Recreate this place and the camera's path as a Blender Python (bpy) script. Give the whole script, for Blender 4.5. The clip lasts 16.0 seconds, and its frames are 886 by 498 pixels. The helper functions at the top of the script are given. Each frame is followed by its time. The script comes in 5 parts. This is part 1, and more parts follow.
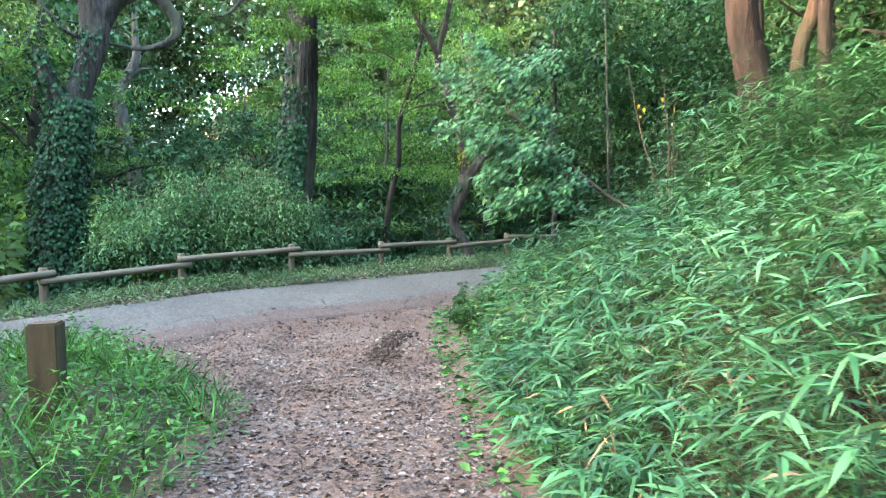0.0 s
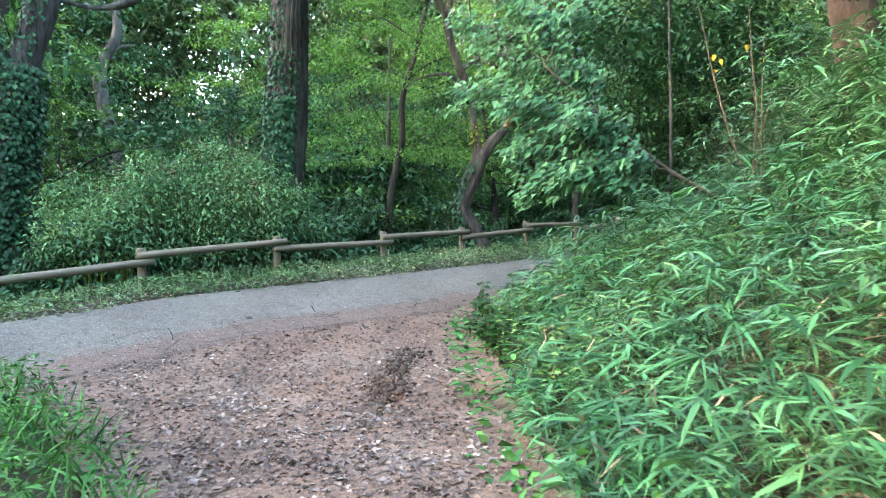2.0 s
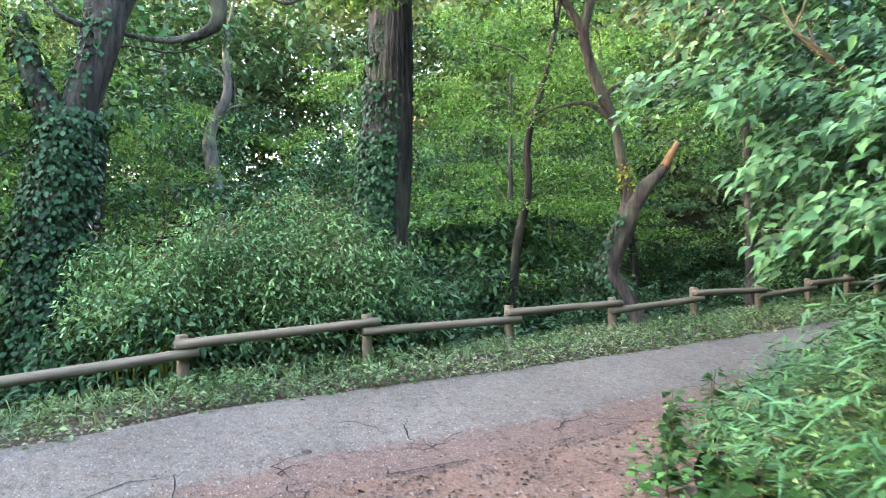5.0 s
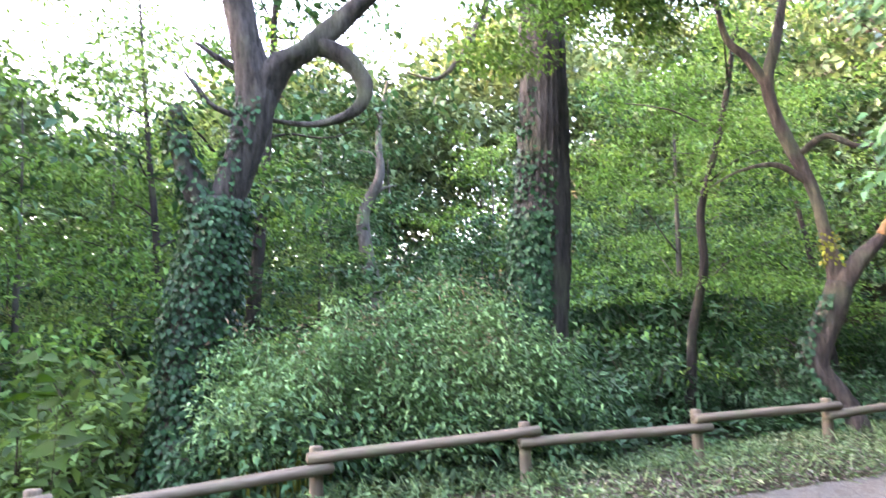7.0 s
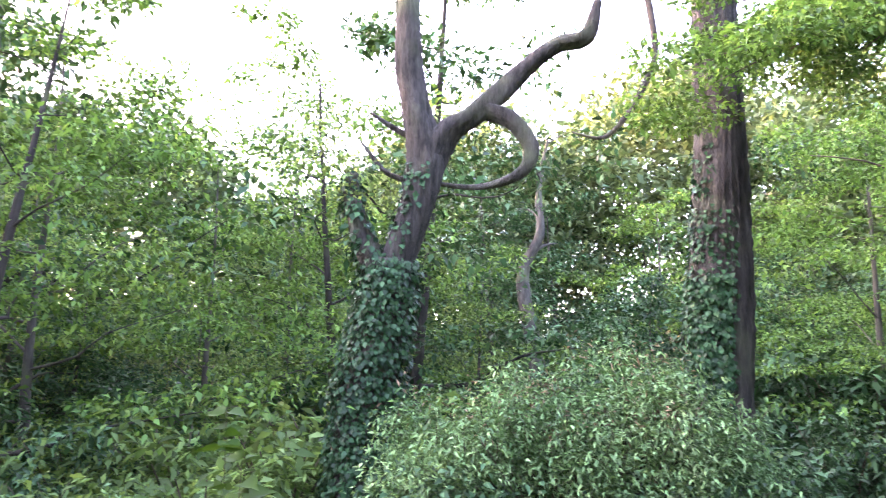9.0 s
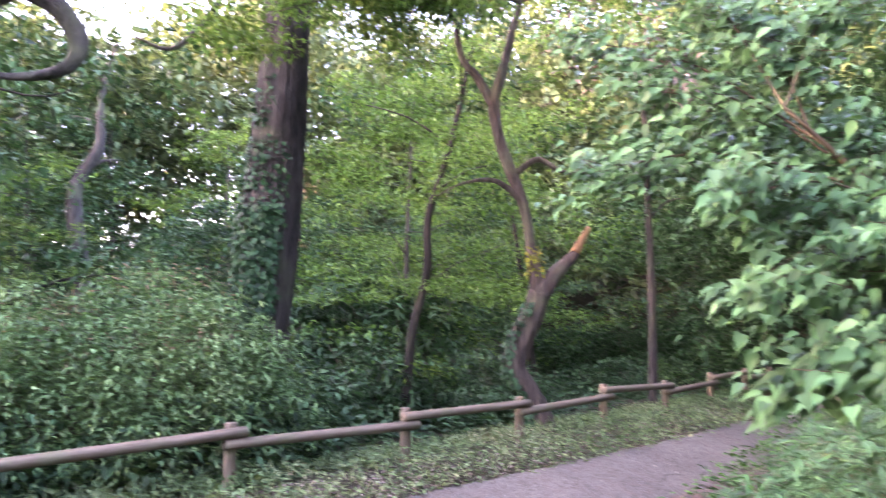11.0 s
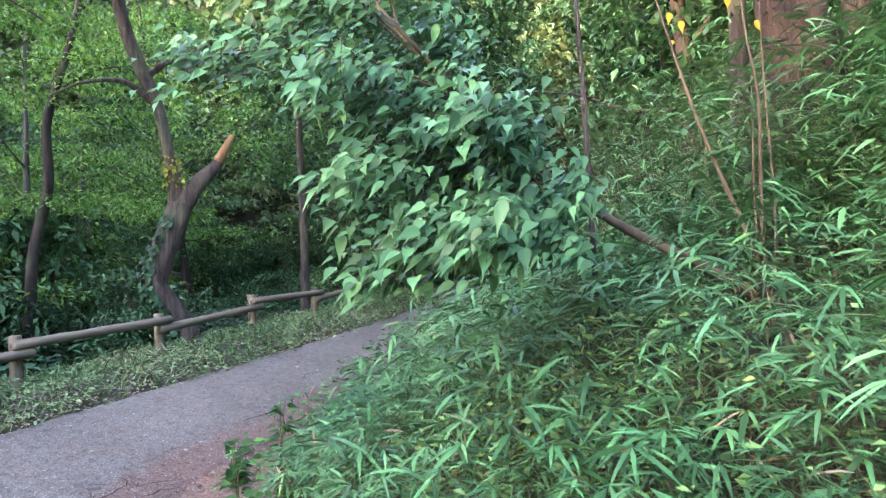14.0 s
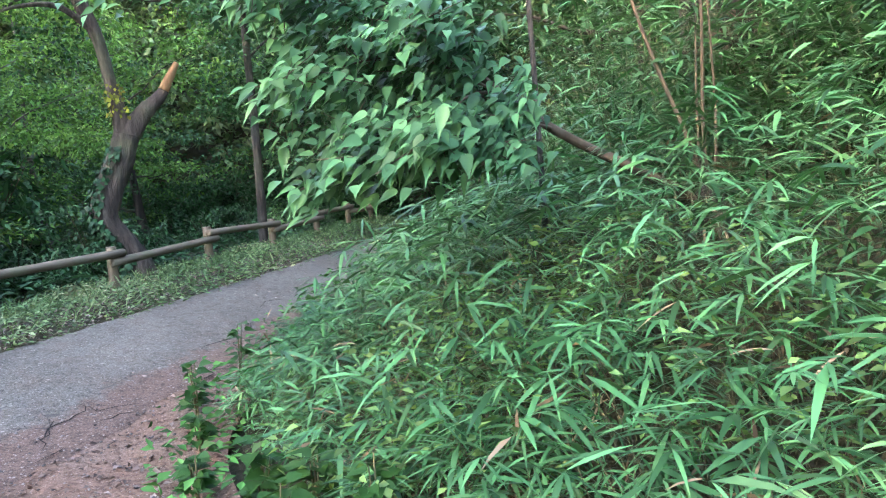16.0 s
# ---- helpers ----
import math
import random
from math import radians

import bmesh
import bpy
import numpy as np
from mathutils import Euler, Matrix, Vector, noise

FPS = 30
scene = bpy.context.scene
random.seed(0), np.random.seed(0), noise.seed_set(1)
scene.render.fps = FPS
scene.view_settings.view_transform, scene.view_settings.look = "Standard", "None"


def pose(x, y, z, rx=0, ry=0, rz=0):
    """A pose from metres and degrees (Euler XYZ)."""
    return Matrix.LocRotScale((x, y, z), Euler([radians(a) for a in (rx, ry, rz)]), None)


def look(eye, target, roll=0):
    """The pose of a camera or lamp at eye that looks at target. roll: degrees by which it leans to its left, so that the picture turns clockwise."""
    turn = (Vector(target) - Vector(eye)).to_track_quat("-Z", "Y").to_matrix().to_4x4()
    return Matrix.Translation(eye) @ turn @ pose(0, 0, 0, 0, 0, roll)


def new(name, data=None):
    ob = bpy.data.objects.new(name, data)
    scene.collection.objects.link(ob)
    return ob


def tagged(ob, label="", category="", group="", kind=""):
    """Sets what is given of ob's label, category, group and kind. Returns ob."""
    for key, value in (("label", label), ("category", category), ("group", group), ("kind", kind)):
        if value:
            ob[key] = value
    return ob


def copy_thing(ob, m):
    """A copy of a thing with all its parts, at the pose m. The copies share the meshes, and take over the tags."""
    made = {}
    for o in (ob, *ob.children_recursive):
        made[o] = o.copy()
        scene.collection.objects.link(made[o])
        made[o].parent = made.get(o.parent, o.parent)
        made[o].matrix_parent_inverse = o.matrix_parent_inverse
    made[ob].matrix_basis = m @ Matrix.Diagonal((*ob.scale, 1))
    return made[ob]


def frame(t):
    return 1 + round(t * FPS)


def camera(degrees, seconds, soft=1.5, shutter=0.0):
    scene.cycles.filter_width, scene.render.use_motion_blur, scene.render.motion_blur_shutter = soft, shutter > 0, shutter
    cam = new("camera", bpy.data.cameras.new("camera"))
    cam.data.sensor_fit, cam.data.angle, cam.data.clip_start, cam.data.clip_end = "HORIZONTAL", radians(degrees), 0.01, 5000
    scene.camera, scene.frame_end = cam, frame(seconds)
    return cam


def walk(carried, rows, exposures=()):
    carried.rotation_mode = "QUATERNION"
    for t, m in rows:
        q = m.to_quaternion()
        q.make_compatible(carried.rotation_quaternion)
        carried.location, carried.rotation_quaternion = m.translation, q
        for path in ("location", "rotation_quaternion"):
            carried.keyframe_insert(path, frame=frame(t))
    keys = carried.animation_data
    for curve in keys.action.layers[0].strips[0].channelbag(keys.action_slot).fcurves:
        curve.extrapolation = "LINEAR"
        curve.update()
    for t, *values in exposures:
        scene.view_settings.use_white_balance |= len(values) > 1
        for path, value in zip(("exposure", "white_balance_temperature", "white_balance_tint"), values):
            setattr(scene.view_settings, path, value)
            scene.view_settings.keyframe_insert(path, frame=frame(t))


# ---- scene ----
cam = camera(63.6, 16.0, soft=1.1, shutter=0.4)
METRES, EYE, TILT, LEAN, TURN = 7.5, 1.45, -2.0, 0.0, 0.0
ROWS = [
    (0.0, 0.0, 0.0, 0.0, 0.0, 0.0, -0.0),
    (0.5, -0.0048, 0.0682, 0.0019, 0.72, -1.53, -0.49),
    (1.0, -0.0162, 0.1393, 0.0033, -2.07, -1.24, 0.3),
    (1.5, -0.0193, 0.2098, 0.0018, -0.76, -0.01, 0.08),
    (2.0, -0.0249, 0.2805, 0.0073, 0.15, -0.94, 0.33),
    (2.5, -0.0363, 0.3504, 0.012, -2.03, -1.66, 0.39),
    (3.0, -0.0387, 0.421, 0.0145, -0.42, 0.07, 0.38),
    (3.2, -0.0409, 0.4471, 0.0178, 0.54, -0.3, -0.1),
    (5.3, -0.0811, 0.7287, 0.0384, 10.4, 4.3, 1.2),
    (5.5, -0.0875, 0.7495, 0.043, 10.72, 4.32, 1.82),
    (6.0, -0.0962, 0.79, 0.0492, 15.92, 5.68, 2.6),
    (6.5, -0.1035, 0.8219, 0.0621, 18.94, 6.64, 0.57),
    (7.0, -0.1156, 0.8315, 0.0746, 21.79, 9.88, 0.28),
    (7.5, -0.1293, 0.8346, 0.0843, 27.7, 12.53, -0.74),
    (8.0, -0.1357, 0.8326, 0.0878, 33.07, 13.91, -1.95),
    (8.2, -0.1385, 0.8317, 0.0888, 34.5, 14.25, -2.5),
    (8.7, -0.139, 0.832, 0.089, 35.3, 14.3, -2.6),
    (9.3, -0.134, 0.835, 0.087, 31.0, 13.7, -2.4),
    (10.3, -0.1185, 0.844, 0.0825, 16.5, 12.0, -1.6),
    (10.5, -0.117, 0.8485, 0.082, 11.45, 11.4, -1.4),
    (11.0, -0.1011, 0.8557, 0.0794, 0.65, 9.53, -0.45),
    (11.5, -0.0855, 0.8582, 0.0751, -8.47, 7.59, 1.16),
    (12.0, -0.0739, 0.857, 0.0718, -15.76, 6.27, 2.29),
    (12.5, -0.0651, 0.8552, 0.0699, -21.73, 5.47, 2.72),
    (13.0, -0.0601, 0.855, 0.0673, -24.18, 4.59, 3.59),
    (13.5, -0.0587, 0.8556, 0.0657, -24.86, 3.9, 3.64),
    (14.0, -0.0576, 0.8557, 0.0614, -25.18, 2.34, 3.62),
    (14.5, -0.0548, 0.8545, 0.0551, -27.06, -0.1, 4.62),
    (15.0, -0.0525, 0.8529, 0.0502, -28.24, -2.05, 5.08),
    (15.5, -0.0519, 0.8503, 0.0474, -28.12, -3.03, 5.01),
    (16.0, -0.0511, 0.8482, 0.0462, -28.23, -3.27, 5.22),
]
EXPOSURES = [(0.0, 5.2, 6450, 11), (3.2, 5.2, 6500, 11), (5.5, 5.4, 6950, 25), (6.5, 5.5, 6950, 33), (8.0, 5.85, 7050, 42), (10.5, 5.5, 6900, 54), (11.0, 5.4, 6850, 57), (12.5, 5.2, 6500, 36), (14.0, 5.15, 6150, 31), (16.0, 5.15, 6200, 22)]
walk(cam, [(t, pose(0, 0, EYE, TILT, LEAN, TURN) @ pose(METRES * x, METRES * y, METRES * z, 90 + pitch, roll, yaw)) for t, x, y, z, yaw, pitch, roll in ROWS], EXPOSURES)

# ---------------------------------------------------------------- light
SUN_ELEV, SUN_AZ = 12.0, 258.0          # degrees; azimuth clockwise from +y
world = bpy.data.worlds.new("sky")
scene.world = world
world.use_nodes = True
wn = world.node_tree
sky = wn.nodes.new("ShaderNodeTexSky")
sky.sky_type, sky.sun_disc = "NISHITA", False
sky.sun_elevation, sky.sun_rotation = radians(SUN_ELEV), radians(SUN_AZ)
sky.air_density, sky.dust_density, sky.ozone_density = 1.0, 3.0, 1.0
wn.links.new(sky.outputs[0], wn.nodes["Background"].inputs[0])
wn.nodes["Background"].inputs[1].default_value = 0.15
sun_data = bpy.data.lights.new("sun", "SUN")
sun_data.energy, sun_data.angle, sun_data.color = 0.8, radians(0.6), (1.0, 0.64, 0.36)
sun = new("sun", sun_data)
az, el = radians(SUN_AZ), radians(SUN_ELEV)
sun_way = Vector((math.sin(az) * math.cos(el), math.cos(az) * math.cos(el), math.sin(el)))
sun.matrix_world = look(sun_way * 60, (0, 0, 0))

# ---------------------------------------------------------------- materials


def material(name, rough=0.8):
    m = bpy.data.materials.new(name)
    m.use_nodes = True
    m.node_tree.nodes["Principled BSDF"].inputs["Roughness"].default_value = rough
    m.node_tree.nodes["Principled BSDF"].inputs["Specular IOR Level"].default_value = 0.2
    return m, m.node_tree.nodes, m.node_tree.links, m.node_tree.nodes["Principled BSDF"]


def ramp(nodes, links, source, stops):
    r = nodes.new("ShaderNodeValToRGB")
    while len(r.color_ramp.elements) < len(stops):
        r.color_ramp.elements.new(0.5)
    for e, (p, c) in zip(r.color_ramp.elements, stops):
        e.position, e.color = p, (*c, 1)
    links.new(source, r.inputs[0])
    return r.outputs[0]


def noise_node(nodes, links, scale, detail=5, stretch=(1, 1, 1), rough=0.6):
    co = nodes.new("ShaderNodeTexCoord")
    mp = nodes.new("ShaderNodeMapping")
    mp.inputs["Scale"].default_value = stretch
    links.new(co.outputs["Object"], mp.inputs[0])
    n = nodes.new("ShaderNodeTexNoise")
    n.inputs["Scale"].default_value, n.inputs["Detail"].default_value = scale, detail
    n.inputs["Roughness"].default_value = rough
    links.new(mp.outputs[0], n.inputs[0])
    return n.outputs[0]


def mixed(nodes, links, a, b, fac, mode="MIX"):
    m = nodes.new("ShaderNodeMix")
    m.data_type, m.blend_type = "RGBA", mode
    for sock, v in ((m.inputs[0], fac), (m.inputs[6], a), (m.inputs[7], b)):
        if hasattr(v, "is_linked"):
            links.new(v, sock)
        elif isinstance(v, tuple):
            sock.default_value = (*v, 1)
        else:
            sock.default_value = v
    return m.outputs[2]


def bumped(nodes, links, bsdf, height, strength, distance):
    b = nodes.new("ShaderNodeBump")
    b.inputs["Strength"].default_value, b.inputs["Distance"].default_value = strength, distance
    links.new(height, b.inputs["Height"])
    links.new(b.outputs[0], bsdf.inputs["Normal"])


def leaf_material(name, stops, through_light=0.35, rough=0.5, gloss=0.12, least=0.34, most=1.38):
    """Leaves that differ one by one and in patches, and let some light through."""
    m, n, l, p = material(name, rough)
    geo = n.new("ShaderNodeNewGeometry")
    patch = ramp(n, l, noise_node(n, l, 0.75, 3), [(0.34, (0, 0, 0)), (0.66, (1, 1, 1))])
    mixv = n.new("ShaderNodeMath")
    mixv.operation = "MULTIPLY_ADD"
    mixv.inputs[1].default_value = 0.45
    l.new(geo.outputs["Random Per Island"], mixv.inputs[0])
    sc = n.new("ShaderNodeMath")
    sc.operation = "MULTIPLY"
    sc.inputs[1].default_value = 0.55
    l.new(patch, sc.inputs[0])
    l.new(sc.outputs[0], mixv.inputs[2])
    col = ramp(n, l, mixv.outputs[0], stops)
    again = n.new("ShaderNodeMath")
    again.operation = "MULTIPLY"
    again.inputs[1].default_value = 17.3
    l.new(geo.outputs["Random Per Island"], again.inputs[0])
    frac = n.new("ShaderNodeMath")
    frac.operation = "FRACT"
    l.new(again.outputs[0], frac.inputs[0])
    # Wide per-leaf brightness spread: highlights and dark gaps put into the leaf colour.
    col = mixed(n, l, col, ramp(n, l, frac.outputs[0], [(0.0, (least,) * 3), (0.5, ((least + most) * 0.46,) * 3), (1.0, (most,) * 3)]), 1.0, "MULTIPLY")
    l.new(col, p.inputs["Base Color"])
    p.inputs["Specular IOR Level"].default_value = gloss
    tr = n.new("ShaderNodeBsdfTranslucent")
    tc = mixed(n, l, col, (1.2, 1.1, 0.62), 1.0, "MULTIPLY")
    l.new(tc, tr.inputs[0])
    ms = n.new("ShaderNodeMixShader")
    ms.inputs[0].default_value = through_light
    l.new(p.outputs[0], ms.inputs[1])
    l.new(tr.outputs[0], ms.inputs[2])
    l.new(ms.outputs[0], n["Material Output"].inputs[0])
    return m


def bark_material(name, dark, light, moss=(0.10, 0.12, 0.06), moss_amount=0.25, grain=6.0, lift=0.02):
    m, n, l, p = material(name, 0.9)
    long = noise_node(n, l, grain, 6, (1, 1, 0.16), 0.65)
    fine = noise_node(n, l, grain * 5, 4, (1, 1, 0.35))
    big = noise_node(n, l, 1.1, 3)
    c = ramp(n, l, long, [(0.30, dark), (0.55, tuple((a + b) / 2 for a, b in zip(dark, light))), (0.75, light)])
    c = mixed(n, l, c, moss, ramp(n, l, big, [(0.5, (0, 0, 0)), (0.72, (moss_amount * 2,) * 3)]))
    c = mixed(n, l, c, (0.5, 0.5, 0.5), ramp(n, l, fine, [(0.35, (0.35,) * 3), (0.7, (0, 0, 0))]), "MULTIPLY")
    l.new(c, p.inputs["Base Color"])
    add = n.new("ShaderNodeMath")
    add.operation = "MULTIPLY_ADD"
    add.inputs[1].default_value = 0.35
    l.new(fine, add.inputs[0])
    l.new(long, add.inputs[2])
    bumped(n, l, p, add.outputs[0], 1.0, lift)
    return m


LEAF_BAMBOO = leaf_material("bamboo_leaf", [(0.0, (0.018, 0.063, 0.022)), (0.45, (0.043, 0.131, 0.047)), (0.8, (0.077, 0.184, 0.070)), (0.95, (0.126, 0.225, 0.081)), (1.0, (0.270, 0.243, 0.117))], 0.14, 0.34)
LEAF_DEAD = leaf_material("dry_leaf", [(0.0, (0.059, 0.041, 0.033)), (0.35, (0.125, 0.089, 0.073)), (0.7, (0.191, 0.155, 0.135)), (1.0, (0.310, 0.277, 0.254))], 0.1, 0.75)
LEAF_WEED = leaf_material("weed_leaf", [(0.0, (0.019, 0.069, 0.013)), (0.5, (0.043, 0.138, 0.029)), (1.0, (0.087, 0.206, 0.050))], 0.22, 0.5)
LEAF_COVER = leaf_material("verge_leaf", [(0.0, (0.037, 0.088, 0.033)), (0.5, (0.094, 0.169, 0.070)), (0.85, (0.181, 0.237, 0.119)), (1.0, (0.320, 0.279, 0.179))], 0.25, 0.55)
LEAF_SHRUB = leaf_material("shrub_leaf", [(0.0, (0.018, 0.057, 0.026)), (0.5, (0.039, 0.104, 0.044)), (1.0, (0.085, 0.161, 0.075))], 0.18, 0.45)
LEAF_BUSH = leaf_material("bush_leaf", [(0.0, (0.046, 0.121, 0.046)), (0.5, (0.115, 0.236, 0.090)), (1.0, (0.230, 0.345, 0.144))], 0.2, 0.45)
LEAF_MAPLE = leaf_material("canopy_leaf", [(0.0, (0.032, 0.092, 0.022)), (0.5, (0.077, 0.179, 0.044)), (1.0, (0.160, 0.271, 0.071))], 0.42, 0.5)
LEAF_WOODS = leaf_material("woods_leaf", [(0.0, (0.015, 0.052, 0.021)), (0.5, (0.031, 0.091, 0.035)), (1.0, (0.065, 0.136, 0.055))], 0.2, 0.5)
# Lighter yellow-green that carries the sunlit haze of the left woods in its colour.
LEAF_LIT_LIME = leaf_material("lit_lime_leaf", [(0.0, (0.052, 0.112, 0.034)), (0.5, (0.115, 0.208, 0.068)), (0.9, (0.195, 0.290, 0.100)), (1.0, (0.290, 0.290, 0.085))], 0.45, 0.55)
LEAF_IVY = leaf_material("ivy_leaf", [(0.0, (0.011, 0.040, 0.017)), (0.6, (0.022, 0.070, 0.028)), (1.0, (0.042, 0.105, 0.042))], 0.12, 0.42, 0.12, 0.4, 1.3)
# Paler greyish green: bright haze over far trees, mixed into the leaf colour.
LEAF_HAZED = leaf_material("hazed_leaf", [(0.0, (0.045, 0.088, 0.040)), (0.5, (0.088, 0.145, 0.068)), (1.0, (0.145, 0.205, 0.100))], 0.35, 0.6)
LEAF_BROAD = leaf_material("broad_leaf", [(0.0, (0.039, 0.114, 0.045)), (0.5, (0.069, 0.177, 0.072)), (0.95, (0.117, 0.247, 0.105)), (1.0, (0.307, 0.237, 0.086))], 0.3, 0.36, 0.12, 0.4, 1.2)
LEAF_LIME = leaf_material("lime_leaf", [(0.0, (0.037, 0.120, 0.014)), (1.0, (0.087, 0.204, 0.027))], 0.4, 0.45)
LEAF_RUSH = leaf_material("rush_leaf", [(0.0, (0.081, 0.120, 0.014)), (0.7, (0.186, 0.204, 0.027)), (1.0, (0.260, 0.180, 0.041))], 0.3, 0.5)
LEAF_YELLOW = leaf_material("yellow_leaf", [(0.0, (0.42, 0.26, 0.03)), (1.0, (0.55, 0.36, 0.04))], 0.4, 0.5, 0.12, 0.8, 1.0)
SEED_HEAD = leaf_material("seed_head", [(0.0, (0.136, 0.096, 0.061)), (1.0, (0.260, 0.204, 0.136))], 0.2, 0.8)
BARK_FURROW = bark_material("furrowed_bark", (0.006, 0.005, 0.005), (0.088, 0.078, 0.068), grain=9, lift=0.09)
BARK_GREY = bark_material("grey_bark", (0.008, 0.007, 0.006), (0.092, 0.082, 0.070), moss_amount=0.3, grain=13, lift=0.07)
BARK_PALE = bark_material("pale_bark", (0.022, 0.021, 0.018), (0.110, 0.105, 0.092), moss_amount=0.3, grain=9, lift=0.01)
BARK_DARK = bark_material("dark_bark", (0.008, 0.007, 0.006), (0.046, 0.039, 0.032), grain=9, lift=0.012)
BARK_BROWN = bark_material("brown_bark", (0.010, 0.008, 0.007), (0.112, 0.090, 0.072), moss_amount=0.3, grain=13, lift=0.05)
BARK_PINE = bark_material("pine_bark", (0.008, 0.006, 0.005), (0.066, 0.041, 0.028), moss_amount=0.15, grain=8, lift=0.05)
# Bare wood whose orange carries low sunlight in the colour.
BARK_CUT = bark_material("sunlit_wood", (0.120, 0.065, 0.028), (0.330, 0.200, 0.095), moss_amount=0.0, grain=10, lift=0.006)
OLD_POST = bark_material("old_post", (0.03, 0.022, 0.012), (0.09, 0.068, 0.035), moss=(0.06, 0.07, 0.02), moss_amount=0.4, grain=9, lift=0.006)
STEM = bark_material("twig", (0.030, 0.022, 0.013), (0.095, 0.073, 0.047), moss_amount=0.2, grain=12, lift=0.004)
STEM_GREEN = bark_material("green_stem", (0.030, 0.034, 0.014), (0.105, 0.098, 0.048), moss_amount=0.2, grain=12, lift=0.003)


def log_material():
    m, n, l, p = material("weathered_log", 0.85)
    g = noise_node(n, l, 14, 6, (0.06, 1, 1), 0.7)
    big = noise_node(n, l, 2.5, 3)
    c = ramp(n, l, g, [(0.25, (0.046, 0.033, 0.022)), (0.5, (0.115, 0.090, 0.062)), (0.75, (0.205, 0.170, 0.126))])
    c = mixed(n, l, c, (0.11, 0.12, 0.065), ramp(n, l, big, [(0.5, (0, 0, 0)), (0.7, (0.6,) * 3)]))
    l.new(c, p.inputs["Base Color"])
    bumped(n, l, p, g, 0.6, 0.012)
    return m


def ground_material():
    m, n, l, p = material("woodland_soil", 0.95)
    a = noise_node(n, l, 3.0, 8)
    b = noise_node(n, l, 40.0, 5)
    c = ramp(n, l, a, [(0.3, (0.023, 0.019, 0.011)), (0.55, (0.040, 0.038, 0.018)), (0.75, (0.059, 0.048, 0.028))])
    c = mixed(n, l, c, (0.5, 0.45, 0.4), ramp(n, l, b, [(0.4, (0.7,) * 3), (0.65, (0, 0, 0))]), "MULTIPLY")
    l.new(c, p.inputs["Base Color"])
    bumped(n, l, p, b, 0.8, 0.03)
    return m


def dirt_material():
    m, n, l, p = material("reddish_dirt", 0.95)
    a = noise_node(n, l, 1.1, 5)
    b = noise_node(n, l, 26.0, 8, rough=0.7)
    d = noise_node(n, l, 90.0, 3)
    c = ramp(n, l, a, [(0.3, (0.095, 0.066, 0.050)), (0.5, (0.140, 0.088, 0.062)), (0.7, (0.175, 0.130, 0.100))])
    c = mixed(n, l, c, (0.42, 0.38, 0.36), ramp(n, l, b, [(0.36, (0.95,) * 3), (0.56, (0, 0, 0))]), "MULTIPLY")
    c = mixed(n, l, c, (0.42, 0.34, 0.28), ramp(n, l, d, [(0.6, (0, 0, 0)), (0.72, (0.6,) * 3)]))
    l.new(c, p.inputs["Base Color"])
    bumped(n, l, p, b, 0.9, 0.03)
    return m


